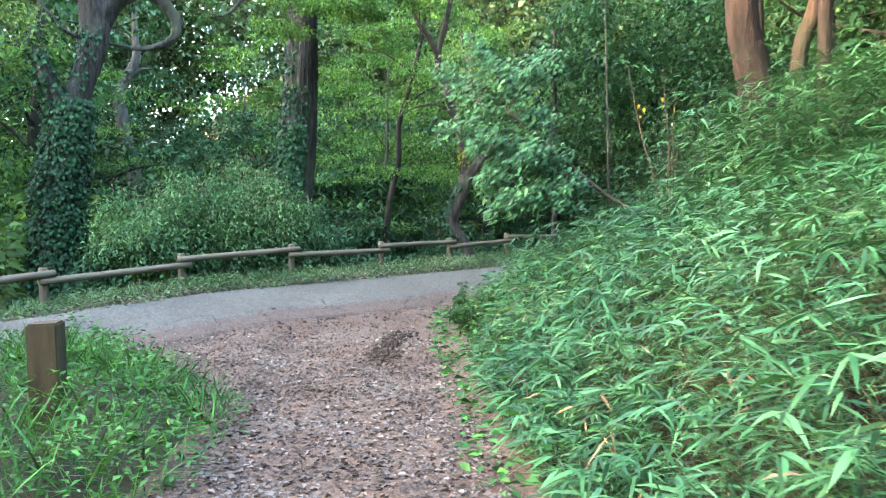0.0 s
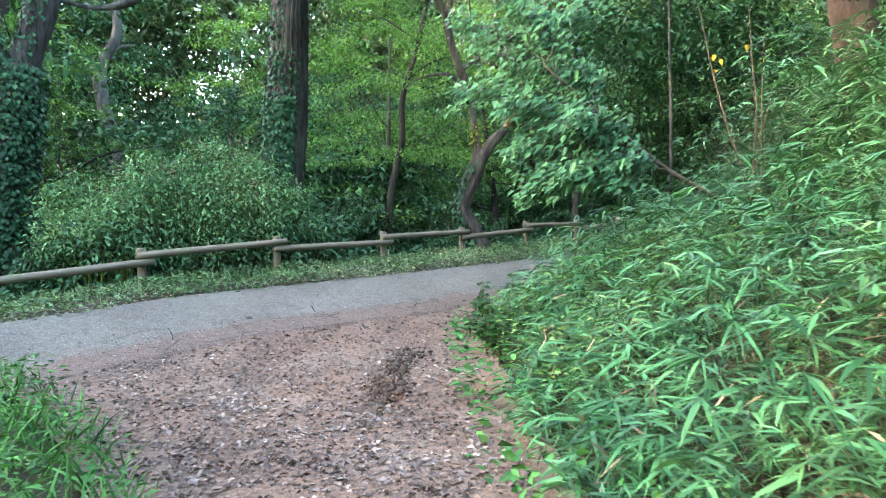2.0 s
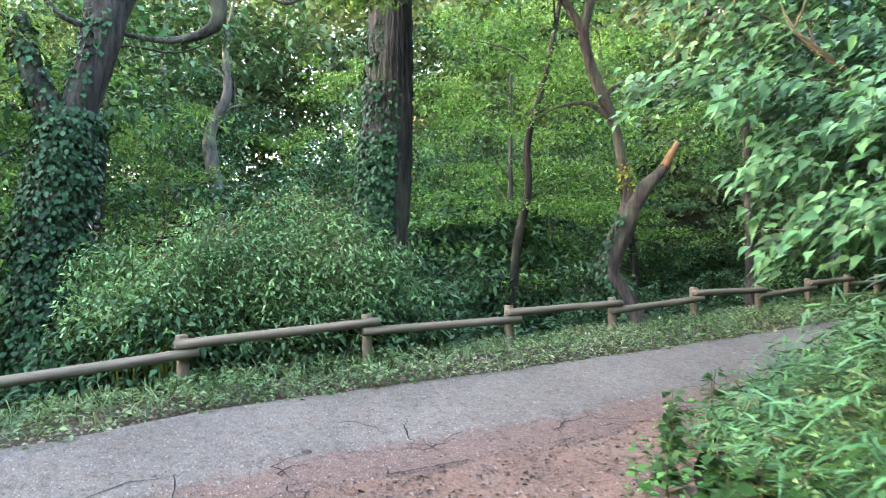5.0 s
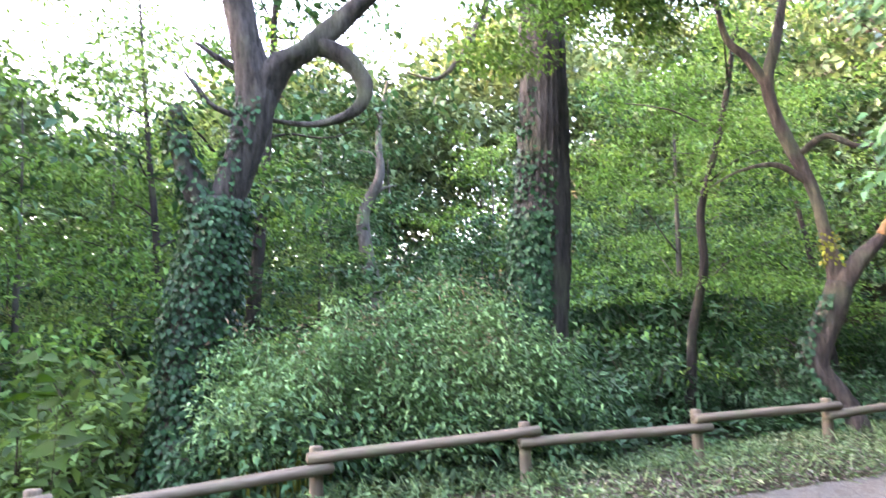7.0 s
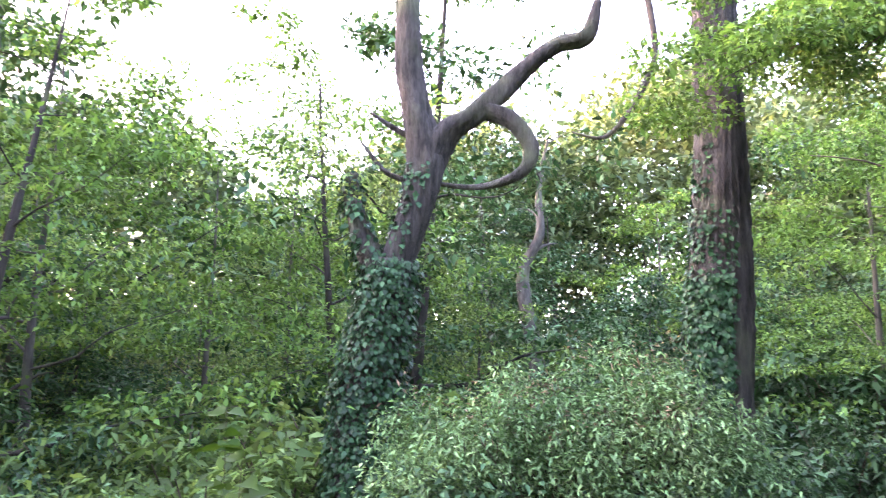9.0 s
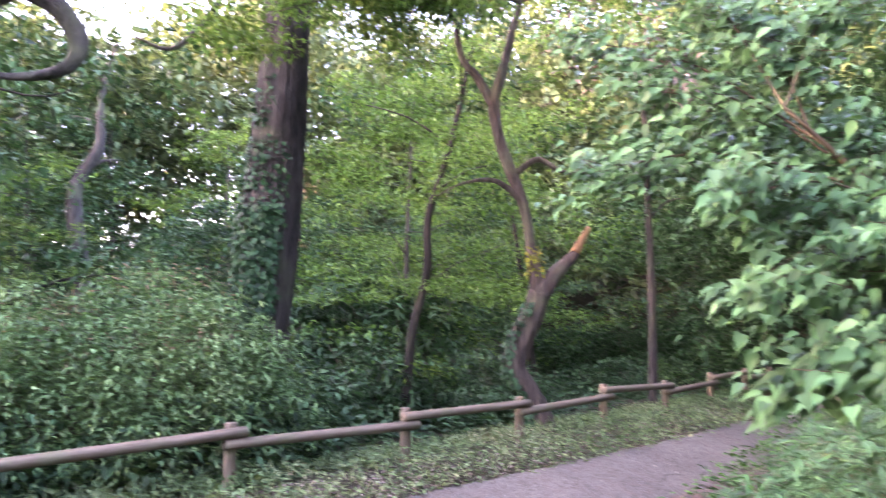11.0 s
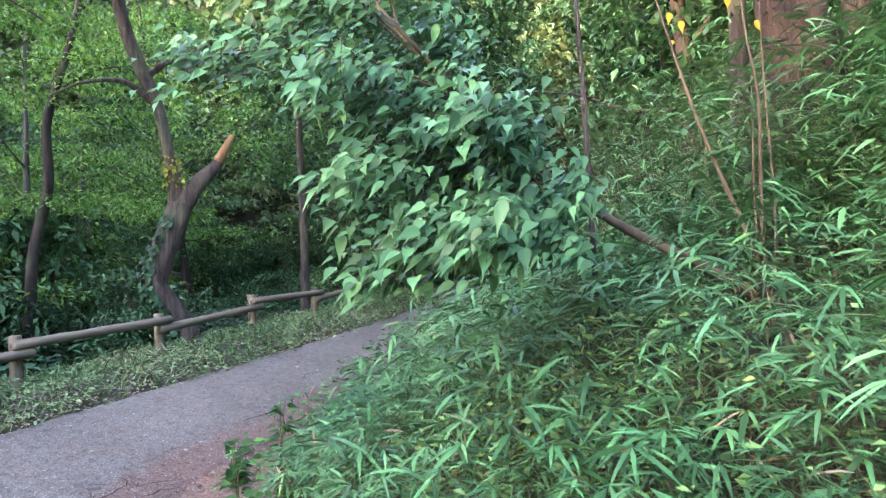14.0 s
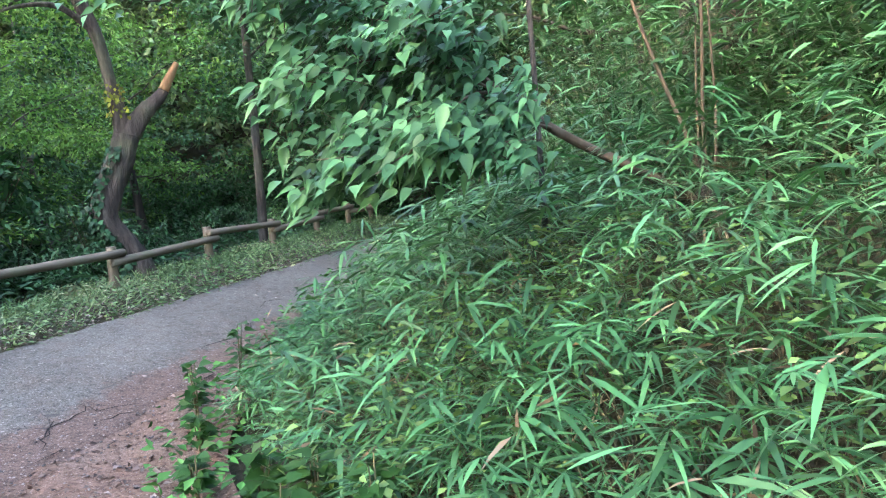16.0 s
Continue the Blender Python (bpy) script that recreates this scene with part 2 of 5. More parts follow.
def road_material():
    m, n, l, p = material("worn_asphalt", 0.8)
    a = noise_node(n, l, 0.9, 5)
    b = noise_node(n, l, 70.0, 6, rough=0.75)
    s = noise_node(n, l, 5.0, 8, rough=0.75)
    c = ramp(n, l, a, [(0.35, (0.096, 0.091, 0.076)), (0.65, (0.148, 0.138, 0.114))])
    c = mixed(n, l, c, (0.125, 0.093, 0.072), ramp(n, l, s, [(0.46, (0, 0, 0)), (0.72, (0.7,) * 3)]))
    at = n.new("ShaderNodeAttribute")
    at.attribute_name = "across"
    creep = n.new("ShaderNodeMath")
    creep.operation = "MULTIPLY_ADD"
    creep.inputs[1].default_value = 0.45
    l.new(s, creep.inputs[0])
    l.new(at.outputs["Fac"], creep.inputs[2])
    c = mixed(n, l, c, (0.125, 0.080, 0.060), ramp(n, l, creep.outputs[0], [(0.92, (0, 0, 0)), (1.18, (0.9,) * 3)]))
    c = mixed(n, l, c, (0.38, 0.38, 0.38), ramp(n, l, b, [(0.40, (0.95,) * 3), (0.56, (0, 0, 0))]), "MULTIPLY")
    patch = noise_node(n, l, 14.0, 6, rough=0.8)
    c = mixed(n, l, c, (0.5, 0.48, 0.46), ramp(n, l, patch, [(0.36, (0.9,) * 3), (0.52, (0, 0, 0))]), "MULTIPLY")
    chip = noise_node(n, l, 48.0, 3)
    c = mixed(n, l, c, (0.30, 0.27, 0.24), ramp(n, l, chip, [(0.60, (0, 0, 0)), (0.70, (0.75,) * 3)]))
    co = n.new("ShaderNodeTexCoord")
    v = n.new("ShaderNodeTexVoronoi")
    v.feature = "DISTANCE_TO_EDGE"
    v.inputs["Scale"].default_value = 7.0
    wob = n.new("ShaderNodeTexNoise")
    wob.inputs["Scale"].default_value = 3.0
    l.new(co.outputs["Object"], wob.inputs[0])
    l.new(mixed(n, l, co.outputs["Object"], wob.outputs["Color"], 0.22), v.inputs[0])
    edge = n.new("ShaderNodeMath")
    edge.operation = "MULTIPLY_ADD"
    edge.inputs[1].default_value = 0.5
    l.new(at.outputs["Fac"], edge.inputs[2])
    l.new(noise_node(n, l, 1.1, 2), edge.inputs[0])
    where = ramp(n, l, edge.outputs[0], [(0.86, (0, 0, 0)), (0.95, (0.85,) * 3), (1.08, (0.85,) * 3), (1.18, (0.1,) * 3)])
    line = ramp(n, l, v.outputs[0], [(0.0, (1, 1, 1)), (0.03, (0, 0, 0))])
    c = mixed(n, l, c, (0.025, 0.022, 0.02), mixed(n, l, line, where, 1.0, "MULTIPLY"))
    l.new(c, p.inputs["Base Color"])
    bumped(n, l, p, b, 0.9, 0.012)
    return m


LOG = log_material()
SOIL, DIRT, ASPHALT = ground_material(), dirt_material(), road_material()
GRAVEL = leaf_material("stone_chips", [(0.0, (0.05, 0.045, 0.042)), (0.6, (0.13, 0.115, 0.105)), (1.0, (0.26, 0.24, 0.22))], 0.0, 0.8)
DIRT_DARK = bark_material("dark_earth", (0.02, 0.013, 0.01), (0.075, 0.05, 0.036), moss_amount=0.0, grain=20, lift=0.01)

# ---------------------------------------------------------------- the lie of the land


def smooth(a, b, x):
    u = np.clip((np.asarray(x, float) - a) / (b - a), 0, 1)
    return u * u * (3 - 2 * u)


def fence_y(x):
    u = np.clip(x + 6.1, -6, 14)
    e = np.maximum(-4.3 - x, 0)
    return 10.6 + 0.75 * u + 0.02 * u * u + (x + 6.1 - u) * np.where(x > 0, 1.31, 0.51) - 0.82 * e * e / (e + 1)


def fence_slope(x):
    e = np.maximum(-4.3 - x, 0)
    return 0.75 + 0.04 * np.clip(x + 6.1, -6, 14) + 0.82 * (e * e + 2 * e) / (e + 1) ** 2


def fence_gap(x, y):
    """Metres from the fence's line, plus on the road's side."""
    return (fence_y(x) - y) / np.sqrt(1 + fence_slope(x) ** 2)


EDGE_Y = [-30, 0, 4, 6.2, 9, 10.6, 11.2, 12.3, 14.4, 16.6, 20.3, 27, 60]
EDGE_X = [1.5, 0.34, 0.26, 0.10, -0.06, -0.06, 0.12, 0.72, 2.0, 3.6, 6.1, 12, 40]
_fine = np.arange(-30, 60, 0.05)
_edge = np.convolve(np.pad(np.interp(_fine, EDGE_Y, EDGE_X), 12, "edge"), np.ones(25) / 25, "valid")


def bank_gap(x, y):
    """Metres into the bank beside the path, minus on the path."""
    xe, xe2 = np.interp(y, _fine, _edge), np.interp(np.asarray(y) + 0.3, _fine, _edge)
    return (x - xe) / np.sqrt(1 + ((xe2 - xe) / 0.3) ** 2)


def left_x(y):
    return np.interp(y, [-30, 0, 3.9, 5.2, 6.2, 7.5, 8.3, 9.5], [-3, -1.7, -1.4, -1.5, -2.15, -3.24, -4.4, -7.5])


def ground_z(x, y):
    x, y = np.asarray(x, float), np.asarray(y, float)
    s = fence_gap(x, y)
    z = (0.5 + 0.035 * np.clip(x + 2.8, -5, 9) - 0.10 * np.clip(-4.3 - x, 0, 2.5)) * (1 - smooth(0.2, 4.2, s)) - 0.3 * smooth(0, 1.8, -s)
    z = z + 0.18 * smooth(0, 0.9, left_x(y) - x) * smooth(3.2, 4.0, s)
    d = np.maximum(bank_gap(x, y), 0)
    h = 0.57 * (np.sqrt(d * d + 0.5) - 0.707)
    z = z + 7 * (1 - np.exp(-h / 7))
    far = np.hypot(x, y - 8)
    z = z + 0.06 * np.sin(x * 0.9 + 1) * np.sin(y * 0.7) * smooth(1, 4, -s)
    z = z + 0.03 * np.sin(x * 2.1) * np.cos(y * 1.7) * smooth(0.5, 2, d)
    turn = np.arctan2(y - 8, x)
    z = z + (8 + 19 * (1 - smooth(1.6, 2.05, turn)) * smooth(-0.6, 0.0, turn)) * smooth(33, 66, far)
    return z * (1 - smooth(150, 400, far))


# ---------------------------------------------------------------- mesh helpers


def mesh_np(name, verts, faces, mat):
    """One mesh out of vertex rows and lists of faces of equal size."""
    me = bpy.data.meshes.new(name)
    verts = np.asarray(verts, np.float32)
    idx = np.concatenate([np.asarray(f, np.int32).ravel() for f in faces])
    sizes = np.concatenate([np.full(len(f), np.asarray(f).shape[1], np.int32) for f in faces])
    me.vertices.add(len(verts))
    me.vertices.foreach_set("co", verts.ravel())
    me.loops.add(len(idx))
    me.loops.foreach_set("vertex_index", idx)
    me.polygons.add(len(sizes))
    me.polygons.foreach_set("loop_start", np.concatenate([[0], np.cumsum(sizes)[:-1]]).astype(np.int32))
    me.update(calc_edges=True)
    if mat:
        me.materials.append(mat)
    return me


class Pile:
    """Gathers vertices and faces for one mesh."""

    def __init__(self):
        self.v, self.f, self.n = [], [], 0

    def add(self, v, *faces):
        for f in faces:
            self.f.append(np.asarray(f) + self.n)
        self.v.append(np.asarray(v, float))
        self.n += len(v)

    def mesh(self, name, mat, shade=False):
        me = mesh_np(name, np.concatenate(self.v), self.f, mat)
        if shade:
            me.polygons.foreach_set("use_smooth", np.ones(len(me.polygons), bool))
        return me


def empty(name, place):
    ob = new(name)
    ob.location = place
    ob.empty_display_size = 0.1
    return ob


def part(name, data, parent, label="", at=(0, 0, 0)):
    """Links a mesh as one object under a thing; its vertices are in the thing's own space."""
    if isinstance(data, bmesh.types.BMesh):
        raise TypeError
    ob = new(name, data)
    ob.parent = parent
    ob.location = at
    return tagged(ob, label) if label else ob


def unit(a):
    return a / np.maximum(np.linalg.norm(a, axis=-1, keepdims=True), 1e-9)


def spline(points, step):
    """A smooth line through the points, with x, y, z and radius in every row."""
    p = np.asarray(points, float)
    q = np.vstack([2 * p[0] - p[1], p, 2 * p[-1] - p[-2]])
    out = []
    for i in range(1, len(q) - 2):
        n = max(2, int(np.linalg.norm(q[i + 1, :3] - q[i, :3]) / step))
        u = np.linspace(0, 1, n, endpoint=False)[:, None]
        a, b, c, d = q[i - 1], q[i], q[i + 1], q[i + 2]
        out.append(0.5 * (2 * b + (c - a) * u + (2 * a - 5 * b + 4 * c - d) * u ** 2 + (3 * b - a - 3 * c + d) * u ** 3))
    out.append(p[-1:])
    return np.vstack(out)


def tube(pile, points, sides=10, step=0.15, rough=0.0, ridges=0, seed=0, cap=True):
    """A swept limb along x, y, z, radius rows; ridges cut furrows along it, rough swells and knots."""
    c = spline(points, step)
    rng = np.random.default_rng(seed)
    way = unit(np.gradient(c[:, :3], axis=0))
    side = unit(np.cross(way, np.array([0.31, 0.93, 0.2])))
    up = np.cross(side, way)
    a = np.linspace(0, 2 * np.pi, sides, endpoint=False)
    k = np.arange(len(c))[:, None] * step
    r = np.ones((len(c), sides))
    ph = rng.uniform(0, 6.28, 12)
    if rough:
        r += rough * (np.sin(2 * a + k * 1.7 + ph[0]) * np.sin(k * 2.3 + ph[1]) + 0.6 * np.sin(3 * a - k * 3.1 + ph[2]) + 0.4 * np.sin(k * 6.1 + ph[3] + a))
    if ridges > 20:
        r += 0.10 * np.abs(np.sin(ridges * 0.5 * a + 0.6 * np.sin(k * 0.9 + ph[6]) + 0.4 * np.sin(k * 4.1 + 3 * a))) ** 0.5
    if ridges:
        wander = 0.5 * np.sin(k * 1.3 + ph[4]) + 0.3 * np.sin(k * 3.7 + ph[5] + 2 * a)
        r += 0.075 * np.abs(np.sin(ridges * 0.5 * a + wander)) ** 0.7 + 0.028 * rng.standard_normal(r.shape)
    r = np.maximum(c[:, 3:4], 0.0015) * r
    v = c[:, None, :3] + r[..., None] * (np.cos(a)[None, :, None] * side[:, None] + np.sin(a)[None, :, None] * up[:, None])
    m = len(c)
    i, j = np.meshgrid(np.arange(m - 1), np.arange(sides), indexing="ij")
    j2 = (j + 1) % sides
    quads = np.stack([i * sides + j, i * sides + j2, (i + 1) * sides + j2, (i + 1) * sides + j], -1).reshape(-1, 4)
    v = v.reshape(-1, 3)
    faces = [quads]
    if cap:
        v = np.vstack([v, c[-1:, :3], c[:1, :3]])
        s = np.arange(sides)
        faces.append(np.stack([(m - 1) * sides + s, (m - 1) * sides + (s + 1) % sides, np.full(sides, m * sides)], -1))
        faces.append(np.stack([(s + 1) % sides, s, np.full(sides, m * sides + 1)], -1))
    pile.add(v, *faces)


def leaves(pile, p, way, normal, length, width, shape="oval", droop=0.15):
    """Adds a leaf at every p: folded ovals, long bent blades, or broad pointed leaves."""
    n = len(p)
    length, width = np.broadcast_to(length, n)[:, None], np.broadcast_to(width, n)[:, None]
    way = unit(way)
    side = unit(np.cross(way, normal))
    nor = np.cross(side, way)
    down = np.array([0, 0, -1.0])

    def at(f, w, lift):
        return p + way * length * f + side * width * w + nor * width * lift + down * length * droop * f * f
    k = np.arange(n)[:, None]
    if shape == "oval":
        v = np.stack([at(0, 0, 0), at(0.42, 0.5, 0.16), at(1, 0, 0), at(0.42, -0.5, 0.16)], 1)
        pile.add(v.reshape(-1, 3), k * 4 + np.array([[0, 1, 2]]), k * 4 + np.array([[0, 2, 3]]))
    elif shape == "blade":
        v = np.stack([at(0, 0, 0), at(0.3, 0.5, 0), at(0.3, -0.5, 0), at(0.68, 0.36, 0), at(0.68, -0.36, 0), at(1, 0, 0)], 1)
        pile.add(v.reshape(-1, 3), k * 6 + np.array([[0, 1, 2]]), k * 6 + np.array([[2, 1, 3, 4]]), k * 6 + np.array([[4, 3, 5]]))
    else:
        rim = [(0.0, 0.10), (0.10, 0.38), (0.28, 0.50), (0.52, 0.36), (0.74, 0.12)]
        rows = [at(0.02, 0, 0), at(0.32, 0, -0.04), at(0.6, 0, -0.04), at(1.0, 0, 0.0)]
        for f, w in rim:
            rows += [at(f, w, 0.16 * w * 2), at(f, -w, 0.16 * w * 2)]
        v = np.stack(rows, 1)
        m = v.shape[1]
        tris = [[0, 4, 6], [0, 6, 8], [0, 8, 1], [1, 8, 10], [1, 10, 2], [2, 10, 12], [2, 12, 3],
                [0, 7, 5], [0, 9, 7], [0, 1, 9], [1, 11, 9], [1, 2, 11], [2, 13, 11], [2, 3, 13]]
        pile.add(v.reshape(-1, 3), *[k * m + np.array([t]) for t in tris])


def ball(rng, n):
    return unit(rng.standard_normal((n, 3))) * rng.random((n, 1)) ** 0.4


# ---------------------------------------------------------------- ground, path, road


def sheet(name, xs, ys, mat, lift=0.0):
    x, y = np.meshgrid(xs, ys)
    v = np.stack([x, y, ground_z(x, y) + lift], -1).reshape(-1, 3)
    return grid_mesh(name, v, len(ys), len(xs), mat)


def grid_mesh(name, v, rows, cols, mat):
    i, j = np.meshgrid(np.arange(rows - 1), np.arange(cols - 1), indexing="ij")
    q = np.stack([i * cols + j, i * cols + j + 1, (i + 1) * cols + j + 1, (i + 1) * cols + j], -1).reshape(-1, 4)
    me = mesh_np(name, v, [q], mat)
    me.polygons.foreach_set("use_smooth", np.ones(len(q), bool))
    return me


def spread(lo, hi, step, far):
    near = np.arange(lo, hi + step / 2, step)
    out = step * 1.35 ** np.arange(1, 40)
    out = np.cumsum(out)
    out = out[out < far]
    return np.concatenate([lo - out[::-1], near, hi + out])


ground = tagged(new("ground", sheet("ground", spread(-14, 12, 0.16, 1500), spread(-6, 26, 0.16, 1500), SOIL, -0.07)),
                "dark woodland soil under weeds and leaf litter", "ground", kind="structure")

rows_y = np.arange(-8, 22, 0.09)
cells = np.linspace(0, 1, 44)
road_near = lambda x: 3.15 - 0.085 * np.clip(x + 3, 0, 12)
pv = []
for y in rows_y:
    lo = float(left_x(y)) - 0.25 if y < 8.3 else max(-4.6, float(np.interp(y, fence_y(np.arange(-9, 9, 0.1)) - 2.6 * np.sqrt(1 + fence_slope(np.arange(-9, 9, 0.1)) ** 2), np.arange(-9, 9, 0.1))))
    hi = float(np.interp(y, _fine, _edge)) + 0.35
    x = lo + (max(hi, lo + 0.3) - lo) * cells
    bump = np.array([0.03 * noise.noise((a * 2.2, y * 2.2, 0)) + 0.026 * noise.noise((a * 7, y * 7, 3)) for a in x])
    rut = -0.085 * np.exp(-((x + 0.62 - 0.06 * (y - 8.5)) / 0.13) ** 2) * smooth(6.5, 7.6, y) * (1 - smooth(9.4, 10.2, y))
    rut += -0.055 * np.exp(-((x + 1.75 + 0.12 * (y - 8)) / 0.16) ** 2) * smooth(5.0, 6.5, y) * (1 - smooth(9.0, 10, y))
    pv.append(np.stack([x, np.full_like(x, y), ground_z(x, y) + 0.004 + bump * 0.5 + rut], -1))
dirt_path = tagged(new("path", grid_mesh("path", np.concatenate(pv), len(rows_y), len(cells), DIRT)),
                   "reddish brown dirt path strewn with leaves", "path", kind="structure")

xs_road = np.arange(-22, 26, 0.1)
across = np.linspace(0, 1, 26)
rv = []
for x in xs_road:
    fx, fy = x, float(fence_y(x))
    m = float(np.mean(fence_slope(x + np.linspace(-2.5, 2.5, 11))))
    nx, ny = m / math.hypot(1, m), -1 / math.hypot(1, m)
    near = road_near(x) + 0.10 * noise.noise((x * 1.4, 0, 0)) + 0.06 * noise.noise((x * 5, 2, 0))
    far = 1.25 + 0.08 * noise.noise((x * 1.7, 9, 0)) + 0.04 * noise.noise((x * 6, 5, 0))
    o = far + (near - far) * across
    px, py = fx + nx * o, fy + ny * o
    lift = 0.022 - 0.03 * (across > 0.995) - 0.12 * (across < 0.005)
    rv.append(np.stack([px, py, ground_z(px, py) + lift], -1))
road_mesh = grid_mesh("road", np.concatenate(rv), len(xs_road), len(across), ASPHALT)
road_mesh.attributes.new("across", "FLOAT", "POINT").data.foreach_set("value", np.tile(across, len(xs_road)).astype(np.float32))
road = tagged(new("road", road_mesh),
              "narrow worn grey asphalt lane with cracked edge", "road", kind="structure")

# ---------------------------------------------------------------- log fence
POSTS_X = [-6.95, -5.72, -4.38, -2.82, -1.27, 0.14, 1.56, 2.92, 4.25, 5.5, 6.7]


def lathe_log(name, length, radius, seed, mat, bevel=0.012):
    """A round log along +x with bevelled, slightly uneven ends."""
    rng = np.random.default_rng(seed)
    xs = np.concatenate([[0, 0, bevel], np.linspace(bevel, length - bevel, 9)[1:-1], [length - bevel, length, length]])
    rs = np.concatenate([[0.001, radius - bevel, radius], radius * (1 + 0.025 * rng.standard_normal(7)), [radius, radius - bevel, 0.001]])
    sides = 14
    a = np.linspace(0, 2 * np.pi, sides, endpoint=False)
    wob = 1 + 0.02 * np.sin(2 * a + rng.uniform(0, 6))
    sway = 0.008 * np.sin(xs / length * 3.1 + rng.uniform(0, 3))
    v = np.stack([np.repeat(xs[:, None], sides, 1), rs[:, None] * np.cos(a) * wob + sway[:, None], rs[:, None] * np.sin(a) * wob], -1).reshape(-1, 3)
    m = len(xs)
    i, j = np.meshgrid(np.arange(m - 1), np.arange(sides), indexing="ij")
    j2 = (j + 1) % sides
    me = mesh_np(name, v, [np.stack([i * sides + j, (i + 1) * sides + j, (i + 1) * sides + j2, i * sides + j2], -1).reshape(-1, 4)], mat)
    me.polygons.foreach_set("use_smooth", np.ones(len(me.polygons), bool))
    return me


fence = tagged(empty("log_fence", (POSTS_X[3], float(fence_y(POSTS_X[3])), 0)), "low weathered round-log fence along the lane", "fence")
origin = Vector(fence.location)
tops = []
for i, x in enumerate(POSTS_X):
    y = float(fence_y(x))
    zb = float(ground_z(x, y))
    h = 0.55 + 0.03 * math.sin(i * 2.4)
    post = part("post", lathe_log("post", h + 0.25, 0.062, 40 + i, LOG), fence)
    post.matrix_local = Matrix.Translation(Vector((x, y, zb - 0.25)) - origin) @ pose(0, 0, 0, 0, -90 + 1.5 * math.sin(i * 3.1), 0)
    tops.append((x, y, zb + h))
for i in range(len(tops) - 1):
    a, b = Vector(tops[i]), Vector(tops[i + 1])
    high = i % 2 == 0
    drop = 0.09 if high else 0.19
    a.z -= drop
    b.z -= drop
    m = float(fence_slope(a.x))
    off = Vector((m, -1, 0)).normalized() * 0.085
    way = (b - a).normalized()
    start = a + off - way * 0.10
    rail = part("rail", lathe_log("rail", (b - a).length + 0.22, 0.052, 80 + i, LOG), fence)
    rail.matrix_local = Matrix.Translation(start - origin) @ way.to_track_quat("X", "Z").to_matrix().to_4x4()

# ---------------------------------------------------------------- trees


def local(points, base):
    p = np.array(points, float)
    p[:, :3] -= np.asarray(base)
    return p


def spray(pile, rng, centre, n, size, leaf, flat=0.35, shape="oval", droop=0.2, aspect=0.5):
    """A flattened cloud of leaves round a twig's end."""
    o = ball(rng, n) * np.array([size, size, size * flat])
    way = unit(o * np.array([1, 1, 0.2]) + rng.standard_normal((n, 3)) * 0.6 * size)
    nor = unit(np.array([0, 0, 1.0]) + rng.standard_normal((n, 3)) * 0.45)
    ln = leaf * rng.uniform(0.6, 1.25, n)
    leaves(pile, centre + o, way, nor, ln, ln * aspect, shape, droop)


def grown_tree(name, height, radius, seed, bark, leaf_mat, leaf=0.2, limbs=10, clear=0.35, reach=0.33, per=70, flat=0.35, lean=0.3):
    """A tree at the origin: tapered bent trunk, limbs, and a crown of leaf sprays."""
    rng = np.random.default_rng(seed)
    ob = empty(name, (0, 0, 0))
    wood, crown = Pile(), Pile()
    bx, by = rng.uniform(-lean, lean, 2), rng.uniform(-lean, lean, 2)
    t = np.linspace(0, 1, 7)
    line = np.stack([bx[0] * t * 2 + bx[1] * np.sin(t * 5), by[0] * t * 2 + by[1] * np.sin(t * 4 + 1), t * height - 0.3, radius * (1 - 0.85 * t) * (1 + 0.5 * np.exp(-t * 14))], -1)
    line[:, :2] -= line[0, :2]
    tube(wood, line, 9, 0.5, 0.05, seed=seed)
    limb_pile = Pile()
    for k in range(limbs):
        f = clear + (0.98 - clear) * (k + rng.random()) / limbs
        start = np.array([np.interp(f, t, line[:, c]) for c in range(4)])
        ang = k * 2.4 + rng.uniform(-0.4, 0.4)
        ln = height * reach * (1.15 - 0.7 * f) * rng.uniform(0.7, 1.2)
        rise = rng.uniform(0.1, 0.55) + 0.5 * (f > 0.85)
        d = unit(np.array([math.cos(ang), math.sin(ang), rise]))
        mid = start[:3] + d * ln * 0.5 + rng.standard_normal(3) * 0.08 * ln
        end = start[:3] + d * ln + np.array([0, 0, 0.05 * ln])
        r = start[3] * 0.36
        bend = start[:3] + d * ln * 0.22 + rng.standard_normal(3) * 0.05 * ln
        tube(limb_pile, np.vstack([np.append(start[:3], r), np.append(bend, r * 0.8), np.append(mid, r * 0.5), np.append(end, r * 0.15)]), 5, 0.35, cap=False)
        for c in (0.45, 0.65, 0.85, 1.0):
            for _ in range(2):
                o = start[:3] + (end - start[:3]) * c + rng.standard_normal(3) * np.array([0.22, 0.22, 0.08]) * ln * (0.6 + c * 0.5)
                spray(crown, rng, o, per, ln * rng.uniform(0.2, 0.36), leaf, flat)
    part("trunk", wood.mesh("trunk", bark, True), ob)
    part("limb", limb_pile.mesh("limb", bark, True), ob)
    part("crown", crown.mesh("crown", leaf_mat), ob)
    return ob


